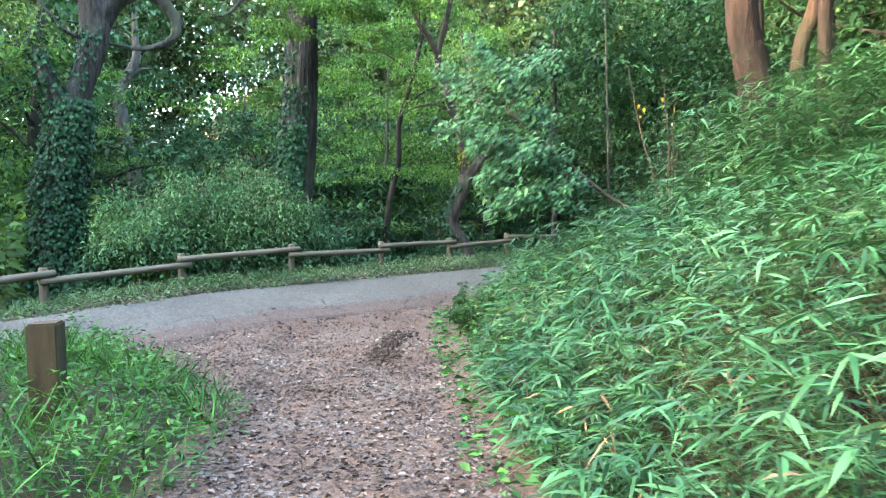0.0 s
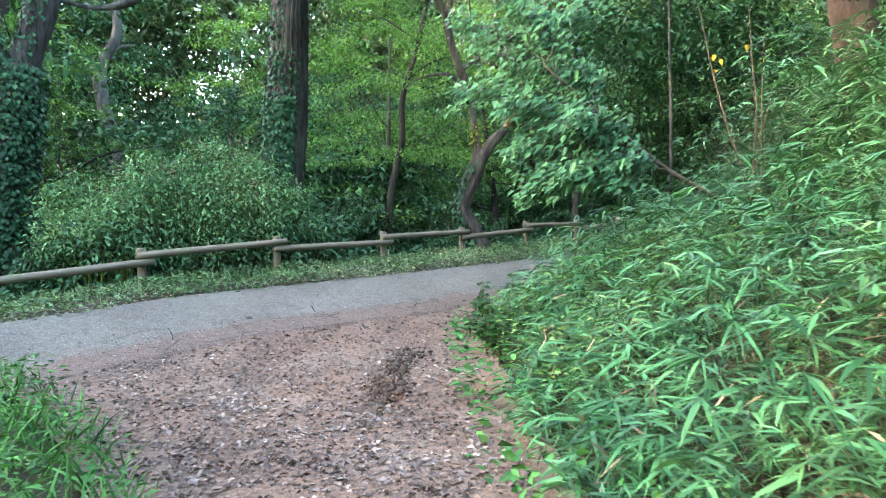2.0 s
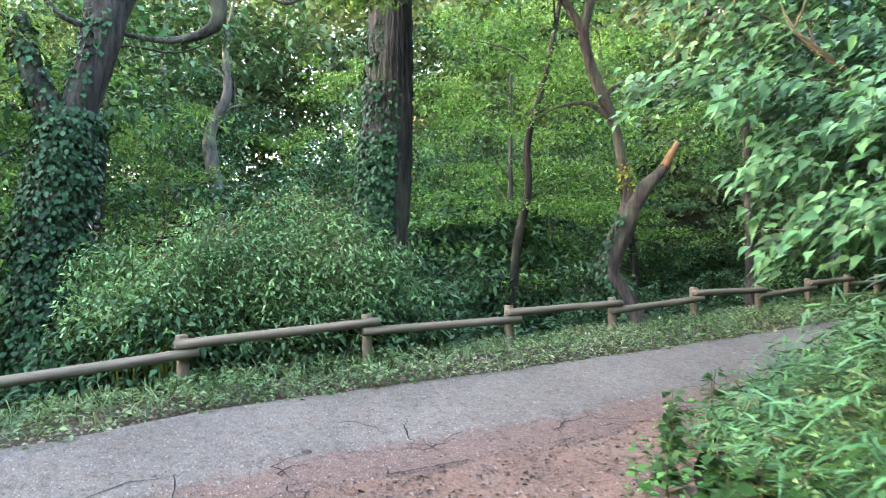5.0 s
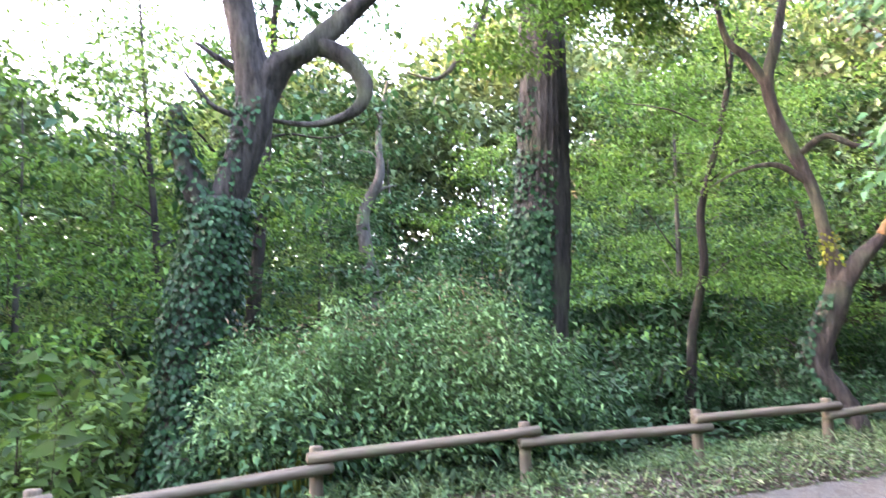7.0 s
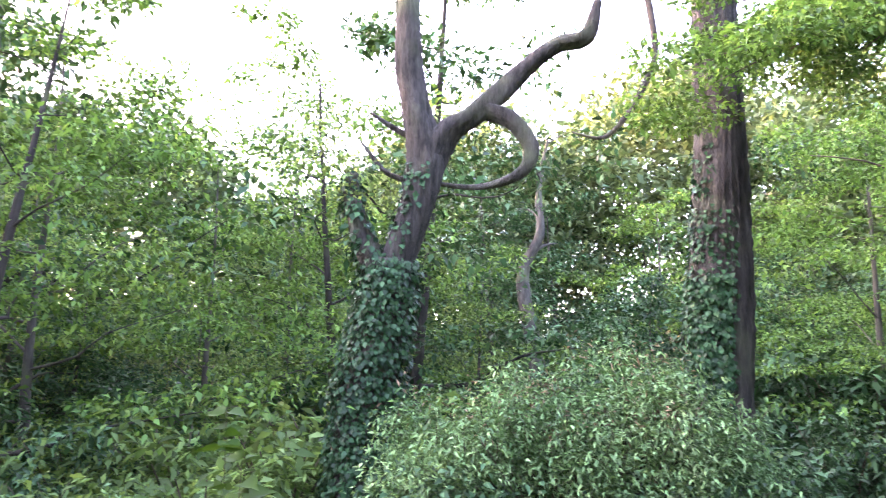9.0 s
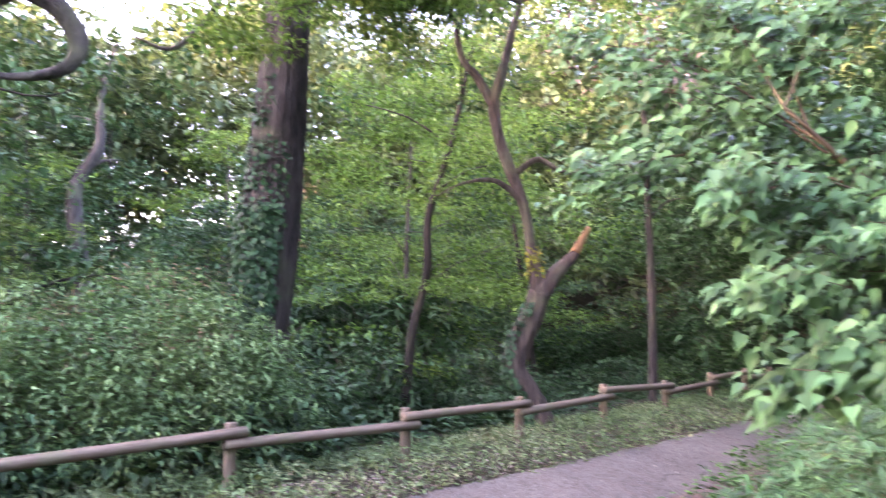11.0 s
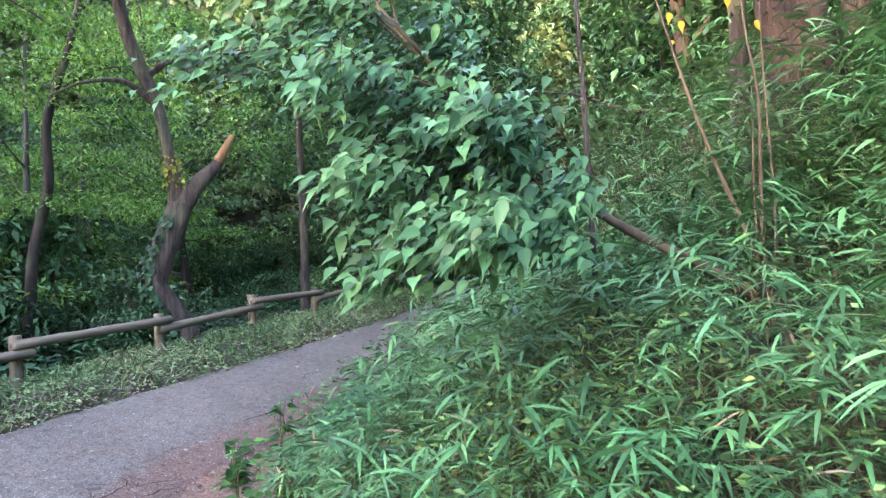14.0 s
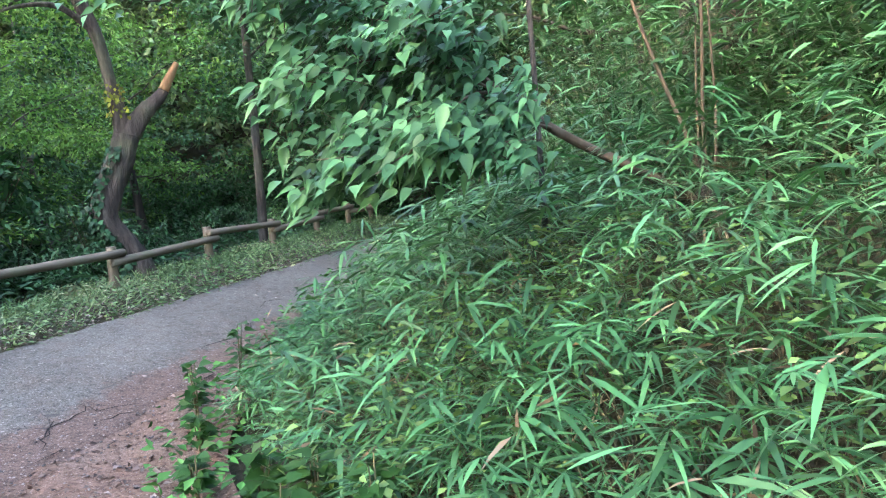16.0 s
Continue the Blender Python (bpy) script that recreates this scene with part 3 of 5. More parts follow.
def ivy_on(pile, rng, points, n, sides=(0, 6.28), leaf=0.11, thick=0.05, start=0.0, stop=1.0):
    """Ivy leaves that lie like shingles on a trunk."""
    c = spline(points, 0.1)
    f = start + (stop - start) * rng.random(n) ** 1.1
    k = f * (len(c) - 1)
    q = np.stack([np.interp(k, np.arange(len(c)), c[:, i]) for i in range(4)], -1)
    a = rng.uniform(sides[0], sides[1], n)
    out = np.stack([np.cos(a), np.sin(a), np.zeros(n)], -1)
    p = q[:, :3] + out * (q[:, 3:4] + thick * rng.random((n, 1)))
    way = unit(np.array([0, 0, -1.0]) + out * 0.45 + rng.standard_normal((n, 3)) * 0.35)
    nor = unit(out + np.array([0, 0, 0.5]) + rng.standard_normal((n, 3)) * 0.45)
    ln = leaf * rng.uniform(0.6, 1.2, n)
    leaves(pile, p, way, nor, ln, ln * 0.9, "oval", 0.05)


RNG = np.random.default_rng(7)

# the tall straight tree with furrowed bark and ivy
base = (-3.3, 15.8, 0.2)
TALL = [(-3.34, 15.8, 0.0, 0.48), (-3.32, 15.8, 1.0, 0.39), (-3.28, 15.8, 2.0, 0.35), (-3.16, 15.83, 3.9, 0.335), (-3.09, 15.85, 5.6, 0.285), (-3.07, 15.85, 7.3, 0.265), (-3.0, 15.9, 11, 0.24), (-2.95, 15.9, 15, 0.1)]
tall_tree = tagged(empty("tall_tree", base), "tall straight tree with furrowed grey bark and ivy", "tree")
w = Pile()
tube(w, local(TALL, base), 72, 0.1, 0.015, 24, 5)
part("trunk", w.mesh("trunk", BARK_FURROW, True), tall_tree, "deeply furrowed dark grey trunk")
w = Pile()
ivy_on(w, RNG, local(TALL, base), 8200, (2.5, 5.25), 0.085, 0.12, 0.02, 0.24)
ivy_on(w, RNG, local(TALL, base), 1500, (2.6, 5.45), 0.08, 0.09, 0.05, 0.30)
ivy_on(w, RNG, local(TALL, base), 420, (3.0, 4.7), 0.09, 0.04, 0.25, 0.36)
part("ivy", w.mesh("ivy", LEAF_IVY), tall_tree, "dark green ivy leaves")

# the forked ivy tree with a looping limb
base = (-7.6, 14.0, 0.2)
STEM_A = [(-7.6, 13.95, -0.1, 0.46), (-7.54, 13.97, 0.6, 0.40), (-7.52, 13.98, 1.0, 0.37), (-7.5, 14.0, 2.03, 0.36), (-7.38, 14.1, 3.12, 0.32), (-7.3, 14.16, 3.9, 0.28)]
STEM_B = [(-7.36, 14.13, 3.5, 0.24), (-7.16, 14.27, 4.26, 0.23), (-6.99, 14.41, 5.03, 0.25), (-6.97, 14.42, 5.64, 0.25), (-7.12, 14.3, 6.43, 0.2), (-7.2, 14.25, 7.15, 0.19), (-7.22, 14.23, 8.5, 0.16), (-7.0, 14.4, 11, 0.07)]
STUB = [(-7.38, 14.1, 3.5, 0.2), (-7.62, 13.9, 4.2, 0.16), (-7.75, 13.78, 4.72, 0.13), (-7.78, 13.76, 5.2, 0.08)]
LIMB = [(-6.99, 14.42, 5.1, 0.2), (-6.72, 14.6, 5.88, 0.19), (-6.35, 14.84, 6.21, 0.16), (-6.06, 15.02, 6.53, 0.14), (-5.69, 15.22, 6.95, 0.125), (-5.3, 15.42, 7.32, 0.11), (-4.86, 15.61, 7.44, 0.10), (-4.7, 15.68, 8.0, 0.06)]
LOOP = [(-6.25, 14.92, 6.28, 0.14), (-5.86, 15.14, 6.1, 0.13), (-5.64, 15.26, 5.73, 0.11), (-5.7, 15.22, 5.38, 0.085), (-5.98, 15.06, 5.15, 0.065), (-6.34, 14.85, 5.06, 0.045), (-6.9, 14.5, 5.12, 0.03)]
SNAG = [(-7.1, 14.35, 5.8, 0.05), (-7.36, 14.12, 5.96, 0.04), (-7.62, 13.9, 6.17, 0.02)]
SNAG_2 = [(-7.05, 14.35, 5.1, 0.05), (-7.4, 14.08, 5.24, 0.035), (-7.59, 13.92, 5.5, 0.03), (-7.74, 13.8, 5.75, 0.012)]
HANGING = [(-4.5, 17.33, 9.3, 0.06), (-4.37, 17.38, 7.91, 0.06), (-4.55, 17.33, 7.3, 0.055), (-4.84, 17.23, 6.75, 0.05), (-5.21, 17.09, 6.37, 0.035), (-5.69, 16.89, 6.49, 0.015)]
forked_tree = tagged(empty("forked_tree", base), "ivy-clad forked tree with a looping limb", "tree")
for nm, line, sides in (("trunk", STEM_A, 22), ("stem", STEM_B, 18), ("broken_stub", STUB, 12), ("limb", LIMB, 14), ("looping_limb", LOOP, 12), ("snag", SNAG, 7), ("snag", SNAG_2, 7)):
    w = Pile()
    tube(w, local(line, base), sides + 8, 0.07, 0.07 if nm in ("trunk", "stem") else 0.17, 11 if nm in ("trunk", "stem") else 7, 11)
    part(nm, w.mesh(nm, BARK_GREY, True), forked_tree)
w = Pile()
ivy_on(w, RNG, local(STEM_A, base), 9500, (0, 6.28), 0.085, 0.18)
ivy_on(w, RNG, local(STUB, base), 420, (0, 6.28), 0.11, 0.08)
ivy_on(w, RNG, local(STEM_B, base), 300, (2.5, 5.5), 0.1, 0.05, 0, 0.25)
part("ivy", w.mesh("ivy", LEAF_IVY), forked_tree, "thick dark green ivy")
w = Pile()
for c, n in (((-7.78, 13.76, 5.25), 150), ((-7.85, 13.7, 4.9), 110), ((-8.1, 13.6, 5.5), 130), ((-8.5, 13.6, 5.9), 120), ((-8.9, 13.7, 5.6), 100), ((-8.0, 13.8, 6.1), 90)):
    spray(w, RNG, np.array(c) - np.array(base), n, 0.42, 0.10, 0.6, "oval", 0.3, 0.6)
part("vine", w.mesh("vine", LEAF_LIT_LIME), forked_tree, "yellow-green vine leaves about the broken stub")

# the crooked tree behind the fence
base = (0.5, 17.2, 0.3)
CROOK = [(0.66, 17.2, 0.0, 0.27), (0.55, 17.2, 0.72, 0.19), (0.42, 17.2, 1.08, 0.155), (0.17, 17.2, 1.47, 0.165), (0.25, 17.2, 1.86, 0.165), (0.45, 17.2, 2.24, 0.165), (0.56, 17.2, 2.6, 0.155)]
CROOK_L = [(0.54, 17.18, 2.45, 0.11), (0.50, 17.19, 2.95, 0.085), (0.44, 17.2, 3.3, 0.075), (0.35, 17.2, 3.87, 0.075), (0.13, 17.2, 4.47, 0.085), (-0.07, 17.2, 5.12, 0.08), (-0.12, 17.2, 5.55, 0.08), (-0.01, 17.2, 5.97, 0.075), (0.12, 17.2, 6.5, 0.06), (0.3, 17.2, 7.2, 0.045)]
CROOK_M = [(-0.10, 17.2, 5.45, 0.07), (-0.36, 17.2, 5.94, 0.06), (-0.62, 17.2, 6.3, 0.05), (-0.75, 17.1, 7.0, 0.035)]
CROOK_R = [(0.54, 17.18, 2.5, 0.13), (0.80, 17.17, 2.87, 0.105), (1.09, 17.15, 3.17, 0.07), (1.31, 17.13, 3.56, 0.02)]
CROOK_B = [(0.30, 17.2, 4.0, 0.045), (-0.1, 17.1, 4.28, 0.035), (-0.6, 17.0, 4.22, 0.022), (-1.0, 16.9, 4.0, 0.01)]
CROOK_C = [(0.18, 17.2, 4.4, 0.05), (0.55, 17.1, 4.62, 0.04), (0.95, 17.0, 4.4, 0.03), (1.6, 16.9, 4.45, 0.012)]
crooked_tree = tagged(empty("crooked_tree", base), "crooked brown tree forking above the fence", "tree")
for nm, line, sides in (("trunk", CROOK, 18), ("stem", CROOK_L, 12), ("limb", CROOK_M, 8), ("cut_limb", CROOK_R, 12), ("limb", CROOK_B, 6), ("limb", CROOK_C, 6)):
    w = Pile()
    tube(w, local(line, base), sides + 6, 0.06, 0.09, 7, 21)
    part(nm, w.mesh(nm, BARK_BROWN, True), crooked_tree)
w = Pile()
ivy_on(w, RNG, local(CROOK, base), 700, (2.5, 4.4), 0.085, 0.05, 0.12, 0.95)
part("ivy", w.mesh("ivy", LEAF_IVY), crooked_tree)
# The limb's bare end, with the low sun on it painted as orange.
w = Pile()
tube(w, local([(1.10, 17.13, 3.20, 0.074), (1.20, 17.12, 3.38, 0.062), (1.31, 17.12, 3.58, 0.04)], base), 12, 0.05, 0.06, 0, 4)
part("sunlit_wood", w.mesh("sunlit_wood", BARK_CUT, True), crooked_tree, "bare wood at the cut limb's end, yellowed as by low sun")
# Golden leaves added where the stem has its sunlit patch; colour stands for sunlight.
w = Pile()
ivy_on(w, RNG, local([(0.52, 17.18, 2.85, 0.11), (0.47, 17.19, 3.3, 0.105)], base), 60, (3.2, 5.6), 0.07, 0.05)
part("sunlit_ivy", w.mesh("sunlit_ivy", LEAF_RUSH), crooked_tree, "ivy leaves added in yellow for the sunlit patch on the stem")

w, twig = Pile(), Pile()
r2 = np.random.default_rng(61)
for goal in ((-3.2, 13.7, 5.5), (-2.5, 14.5, 6.0), (-1.3, 14.9, 6.3), (1.8, 15.6, 7.4), (2.4, 17.6, 7.6), (-1.8, 17.2, 7.8), (-2.9, 14.4, 6.6), (-2.0, 13.9, 5.6), (-1.5, 14.7, 5.7), (-2.6, 13.4, 5.2)):
    g, o = np.array(goal), np.array([0.3, 17.2, 7.2])
    mid = (o + g) / 2 + np.array([0.2, 0.1, 0.5])
    tube(twig, local([(*o, 0.03), (*mid, 0.02), (*g, 0.005)], base), 6, 0.3, 0.05, cap=False)
    for k in range(9):
        f = 0.5 + 0.55 * k / 8
        c = (o * (1 - f) ** 2 + 2 * mid * f * (1 - f) + g * f * f) + r2.standard_normal(3) * np.array([0.4, 0.4, 0.16])
        spray(w, r2, c - np.array(base), 330 if goal[0] < -2 else 190, 0.5, 0.085, 0.24, "oval", 0.25, 0.55)
part("twig", twig.mesh("twig", BARK_BROWN, True), crooked_tree)
part("crown", w.mesh("crown", LEAF_MAPLE), crooked_tree, "layered sprays of small bright green leaves")

# slender trees further in
for nm, line, bark, lab in (
        ("slender_tree", [(-1.7, 19.6, -0.2, 0.11), (-1.56, 19.6, 1.08, 0.095), (-1.46, 19.6, 2.09, 0.085), (-1.22, 19.6, 3.11, 0.08), (-1.2, 19.6, 4.14, 0.07), (-0.88, 19.6, 5.26, 0.06), (-0.65, 19.6, 6.17, 0.055), (-0.4, 19.6, 7.5, 0.04)], BARK_DARK, "slender dark tree leaning among the shrubs"),
        ("pale_tree", [(-12.3, 29.5, -0.2, 0.34), (-12.7, 29.5, 3.4, 0.28), (-13.2, 29.4, 6.2, 0.25), (-13.1, 29.5, 7.2, 0.21), (-12.6, 29.6, 8.3, 0.18), (-12.7, 29.7, 10, 0.12), (-12.3, 29.7, 12, 0.05)], BARK_PALE, "pale grey bent tree deep in the woods"),
        ("hanging_bough", HANGING, BARK_GREY, "bare grey bough curving down"),
        ("pine_tree", [(4.95, 9.3, 1.8, 0.1), (4.92, 9.3, 3.6, 0.08), (4.95, 9.3, 6, 0.07), (5.0, 9.3, 9, 0.04)], BARK_PINE, "slim reddish pine stem on the bank"),
        ("pine_tree", [(5.05, 11.3, 2.0, 0.11), (4.95, 11.2, 3.2, 0.085), (4.85, 11.1, 4.6, 0.075), (4.85, 11.1, 9, 0.05)], BARK_DARK, "dark reddish pine trunk on the bank"),
        ("sapling", [(2.33, 10.06, 0.9, 0.02), (2.32, 10.07, 2.2, 0.017), (2.3, 10.08, 3.2, 0.014), (2.25, 10.1, 5, 0.008)], BARK_GREY, "thin grey sapling stem on the bank"),
        ("slender_tree", [(3.2, 20.8, 0.2, 0.1), (3.25, 20.8, 3, 0.08), (3.2, 20.8, 7, 0.05)], BARK_GREY, "slender grey trunk behind the fence")):
    b = line[0][:3]
    ob = tagged(empty(nm, b), lab, "tree")
    w = Pile()
    tube(w, local(line, b), 14, 0.12, 0.05, 7 if bark is BARK_PINE else 0, int(abs(b[0]) * 10))
    part("trunk", w.mesh("trunk", bark, True), ob)
    if nm in ("hanging_bough", "sapling"):
        continue
    r3 = np.random.default_rng(int(abs(b[1]) * 31))
    crown, q = Pile(), np.array(line)
    for k in range(4):
        z = q[-1, 2] * (0.62 + 0.12 * k)
        o = np.array([np.interp(z, q[:, 2], q[:, c]) for c in range(4)])
        ang = k * 2.1 + r3.uniform(0, 1)
        e = o[:3] + np.array([math.cos(ang), math.sin(ang), 0.5]) * r3.uniform(1.0, 1.8)
        w = Pile()
        tube(w, local([(*o[:3], o[3] * 0.45), (*((o[:3] + e) / 2 + np.array([0, 0, 0.15])), o[3] * 0.3), (*e, 0.01)], b), 6, 0.3, 0.06, seed=k)
        part("limb", w.mesh("limb", bark, True), ob)
        for _ in range(3):
            spray(crown, r3, e + r3.standard_normal(3) * 0.5 - np.array(b), 90, 0.7, 0.14, 0.35)
    part("crown", crown.mesh("crown", LEAF_WOODS), ob)

base = (4.42, 9.98, 1.7)
forked_pine = tagged(empty("pine_tree", base), "reddish flaky pine forking low on the bank", "tree")
for nm, line in (("trunk", [(4.64, 10.2, 1.5, 0.34), (4.58, 10.2, 2.4, 0.27), (4.46, 10.2, 3.2, 0.235), (4.34, 10.2, 3.8, 0.22), (4.22, 10.2, 4.5, 0.21), (4.0, 10.1, 8, 0.2), (4.0, 10.1, 12, 0.06)]),
                 ("stem", [(4.78, 10.1, 2.2, 0.15), (4.88, 10.05, 3.0, 0.11), (4.98, 10.0, 3.95, 0.10), (5.15, 9.9, 4.8, 0.09), (5.2, 9.6, 8, 0.06)])):
    w = Pile()
    tube(w, local(line, base), 30, 0.06, 0.05, 11, 33)
    part(nm, w.mesh(nm, BARK_PINE, True), forked_pine)

# background woods: a few kinds, repeated
kinds = [grown_tree("woodland_tree", 11, 0.17, 1, BARK_GREY, LEAF_WOODS, 0.22, 12, 0.10, 0.36, 46, 0.45),
         grown_tree("woodland_tree", 13, 0.21, 2, BARK_DARK, LEAF_WOODS, 0.24, 13, 0.12, 0.33, 46, 0.45),
         grown_tree("woodland_tree", 8, 0.10, 3, BARK_PALE, LEAF_MAPLE, 0.14, 12, 0.10, 0.42, 76, 0.22),
         grown_tree("woodland_tree", 9.5, 0.13, 4, BARK_DARK, LEAF_MAPLE, 0.15, 12, 0.10, 0.4, 76, 0.22),
         grown_tree("woodland_tree", 6, 0.08, 5, BARK_GREY, LEAF_WOODS, 0.14, 11, 0.06, 0.45, 70, 0.4)]
for k in kinds:
    tagged(k, "leafy green woodland tree among the undergrowth", "tree", "trees of the woods behind the fence")


def stand(ob, x, y, turn, size):
    return copy_thing(ob, Matrix.Translation((x, y, float(ground_z(x, y)))) @ pose(0, 0, 0, 0, 0, turn) @ Matrix.Scale(size, 4))


rng = np.random.default_rng(21)
placed = [(-3.3, 15.8), (-7.6, 14.0), (0.5, 17.2), (-1.7, 19.6), (-12.8, 29.5)]
first = {}


def plant(count, x0, x1, y0, y1, allowed, choice, gap):
    """Stands trees of the given kinds at random free places."""
    done, tries = 0, 0
    while done < count and tries < 5000:
        tries += 1
        x, y = rng.uniform(x0, x1), rng.uniform(y0, y1)
        s, d = float(fence_gap(x, y)), float(bank_gap(x, y))
        if not allowed(x, y, s, d) or min(math.hypot(x - a, y - b) for a, b in placed) < gap:
            continue
        if (17 < y < 29.5 and abs(x + 0.5 * y - 2.0) < 1.3) or math.hypot(x + 7.4, y - 14.1) < 4.3 or math.hypot(x + 3.3, y - 15.8) < 3.4:
            continue
        k = int(rng.choice(choice))
        if k in first:
            stand(kinds[k], x, y, rng.uniform(0, 360), rng.uniform(0.8, 1.2))
        else:
            first[k] = True
            kinds[k].matrix_basis = Matrix.Translation((x, y, float(ground_z(x, y)))) @ pose(0, 0, 0, 0, 0, rng.uniform(0, 360))
        placed.append((x, y))
        done += 1


plant(13, -22, 12, 14, 30, lambda x, y, s, d: s < -5.5 and math.hypot(x + 0.8, y - 6.3) > 12.5 and d < 0, [2, 2, 3, 4], 2.4)
plant(22, -34, 20, 10, 42, lambda x, y, s, d: s < -10 and d < 0, [0, 1, 1, 3], 2.8)
plant(5, -19, -9.5, 6, 20, lambda x, y, s, d: s < -4.5 and 12.5 < math.hypot(x + 0.8, y - 6.3) < 17.5, [3, 3, 2], 2.3)
plant(9, -30, -14, 0, 20, lambda x, y, s, d: s < -4 and math.hypot(x + 0.8, y - 6.3) > 17, [0, 3, 2], 2.6)
plant(20, 4, 24, 0, 32, lambda x, y, s, d: d > 4.6 and (y > 11.5 or d > 6.5), [0, 1, 4, 4], 2.2)
# Unseen trees behind and far left, added to block sun and frontal sky light.
plant(3, -13, 12, -18, -8, lambda x, y, s, d: True, [0, 1], 3.0)
plant(17, -30, -13, -12, 6, lambda x, y, s, d: s > 6, [0, 1], 2.2)
plant(8, 5, 24, 12, 40, lambda x, y, s, d: d > 4.2, [1, 1, 0], 1.8)


def far_woods():
    r = np.random.default_rng(303)
    w = Pile()
    for k in range(11500):
        # One spray in six stands out of view, where it blocks the low sun.
        a = r.uniform(-0.6, 3.1) if k % 6 else r.uniform(3.1, 5.68)
        d = r.uniform(32, 50)
        top = (18 - 3 * float(smooth(1.7, 2.2, a)) - 1.5 * float(smooth(2.95, 3.3, a))) + 2.5 * math.sin(a * 7) + 1.5 * math.sin(a * 17 + 1)
        c = np.array([math.cos(a) * d, 8 + math.sin(a) * d, 0])
        c[2] = float(ground_z(c[0], c[1])) + top * r.random() ** 0.62
        spray(w, r, c, 34, 1.5, 0.5, 0.7, "oval", 0.2, 0.6)
    tagged(new("far_woods", w.mesh("far_woods", LEAF_HAZED)), "dense woods closing the distance, their green paled as by haze", "woods", kind="stuff")


far_woods()


def thicket(name, seed, count, x0, x1, y0, y1, allowed, top, leaf, label, low=0.0, mat=LEAF_WOODS, flat=0.55, size=0.85, per=36):
    """Dense leafy masses that close the view between the trunks; some are added to block light."""
    r = np.random.default_rng(seed)
    w, made = Pile(), 0
    while made < count:
        x, y = r.uniform(x0, x1), r.uniform(y0, y1)
        if not allowed(x, y, float(fence_gap(x, y)), float(bank_gap(x, y))):
            continue
        z = float(ground_z(x, y)) + low + (top - low) * r.random() ** 1.2 * (0.75 + 0.25 * math.sin(x * 0.9 + y * 0.7))
        a, n = r.uniform(0, 6.28), int(r.integers(4, 9))
        for k in range(n):
            o = (k / (n - 1) - 0.5) * size * n * 0.55
            c = np.array([x + math.cos(a) * o, y + math.sin(a) * o, z - 0.05 * o * o]) + r.standard_normal(3) * size * np.array([0.28, 0.28, 0.12])
            if allowed(c[0], c[1], float(fence_gap(c[0], c[1])), float(bank_gap(c[0], c[1]))):
                spray(w, r, c, per, size * r.uniform(0.55, 1.0), leaf, flat, "oval", 0.2, 0.55)
                made += 1
    tagged(new(name, w.mesh(name, mat)), label, "woods", kind="stuff")


# Out of view behind the path; added to cut low sky light from there.
thicket("rear_light_block", 74, 1000, -24, 26, -22, 8, lambda x, y, s, d: 12 < math.hypot(x, y - 5) < 22 and (y < -3 or d > 7.5) and (x > -9 or y < -6), 11.0, 0.5, "unseen leafy mass behind the path, added to block low sky light")
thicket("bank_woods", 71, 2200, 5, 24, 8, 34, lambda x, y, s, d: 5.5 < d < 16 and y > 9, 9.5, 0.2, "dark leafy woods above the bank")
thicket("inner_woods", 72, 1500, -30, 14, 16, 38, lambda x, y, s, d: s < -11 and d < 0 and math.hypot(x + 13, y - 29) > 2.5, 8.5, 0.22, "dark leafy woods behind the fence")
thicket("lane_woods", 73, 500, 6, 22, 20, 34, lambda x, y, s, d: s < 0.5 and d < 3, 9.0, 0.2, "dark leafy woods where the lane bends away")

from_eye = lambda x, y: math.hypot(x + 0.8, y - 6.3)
# Both canopies are added overhead to darken the bank and the understory.
thicket("bank_canopy", 75, 2000, 2.5, 22, 9, 36, lambda x, y, s, d: 3.0 < d < 16, 12.0, 0.24, "dark leafy canopy added over the bank to shade it", 5.5)
thicket("lane_canopy", 76, 1500, 0, 18, 19, 36, lambda x, y, s, d: s < 3 and d < 4 and x > 0.12 * y + 0.6, 11.0, 0.2, "dark leafy canopy added over the bend of the lane to shade it", 4.6)
# Left woods: the light on them is put into a lighter leaf colour.
thicket("lit_woods", 77, 1500, -34, -7, 8, 36, lambda x, y, s, d: s < -5 and from_eye(x, y) > 16.5 and (x + 0.45 * y < 1.0) and not (17 < y and abs(x + 0.5 * y - 2.0) < 1.6), 9.5, 0.13, "layered woodland foliage, its green lightened as if lit", 0.8, LEAF_LIT_LIME, 0.22, 1.1, 60)
# Inner foliage: darker leaves stand for deep shade between the trees.
thicket("inner_canopy", 78, 330, -9, 3, 24, 36, lambda x, y, s, d: s < -6 and d < 0 and abs(x + 0.5 * y - 2.0) > 1.6, 9.0, 0.15, "layered woodland foliage, its green darkened as if in deep shade", 1.5, LEAF_WOODS, 0.25, 1.1, 60)
thicket("distant_thicket", 80, 260, -21, -11, 31, 40, lambda x, y, s, d: True, 9.5, 0.3, "thicket closing the woods behind the bent tree, in hazed mid-green", 0.0, LEAF_HAZED, 0.6, 1.2, 40)
thicket("maple_sprays", 79, 92, -3.2, 0.6, 18.6, 24.0, lambda x, y, s, d: True, 8.4, 0.10, "layered bright green maple sprays between the trunks", 2.4, LEAF_MAPLE, 0.12, 1.05, 150)

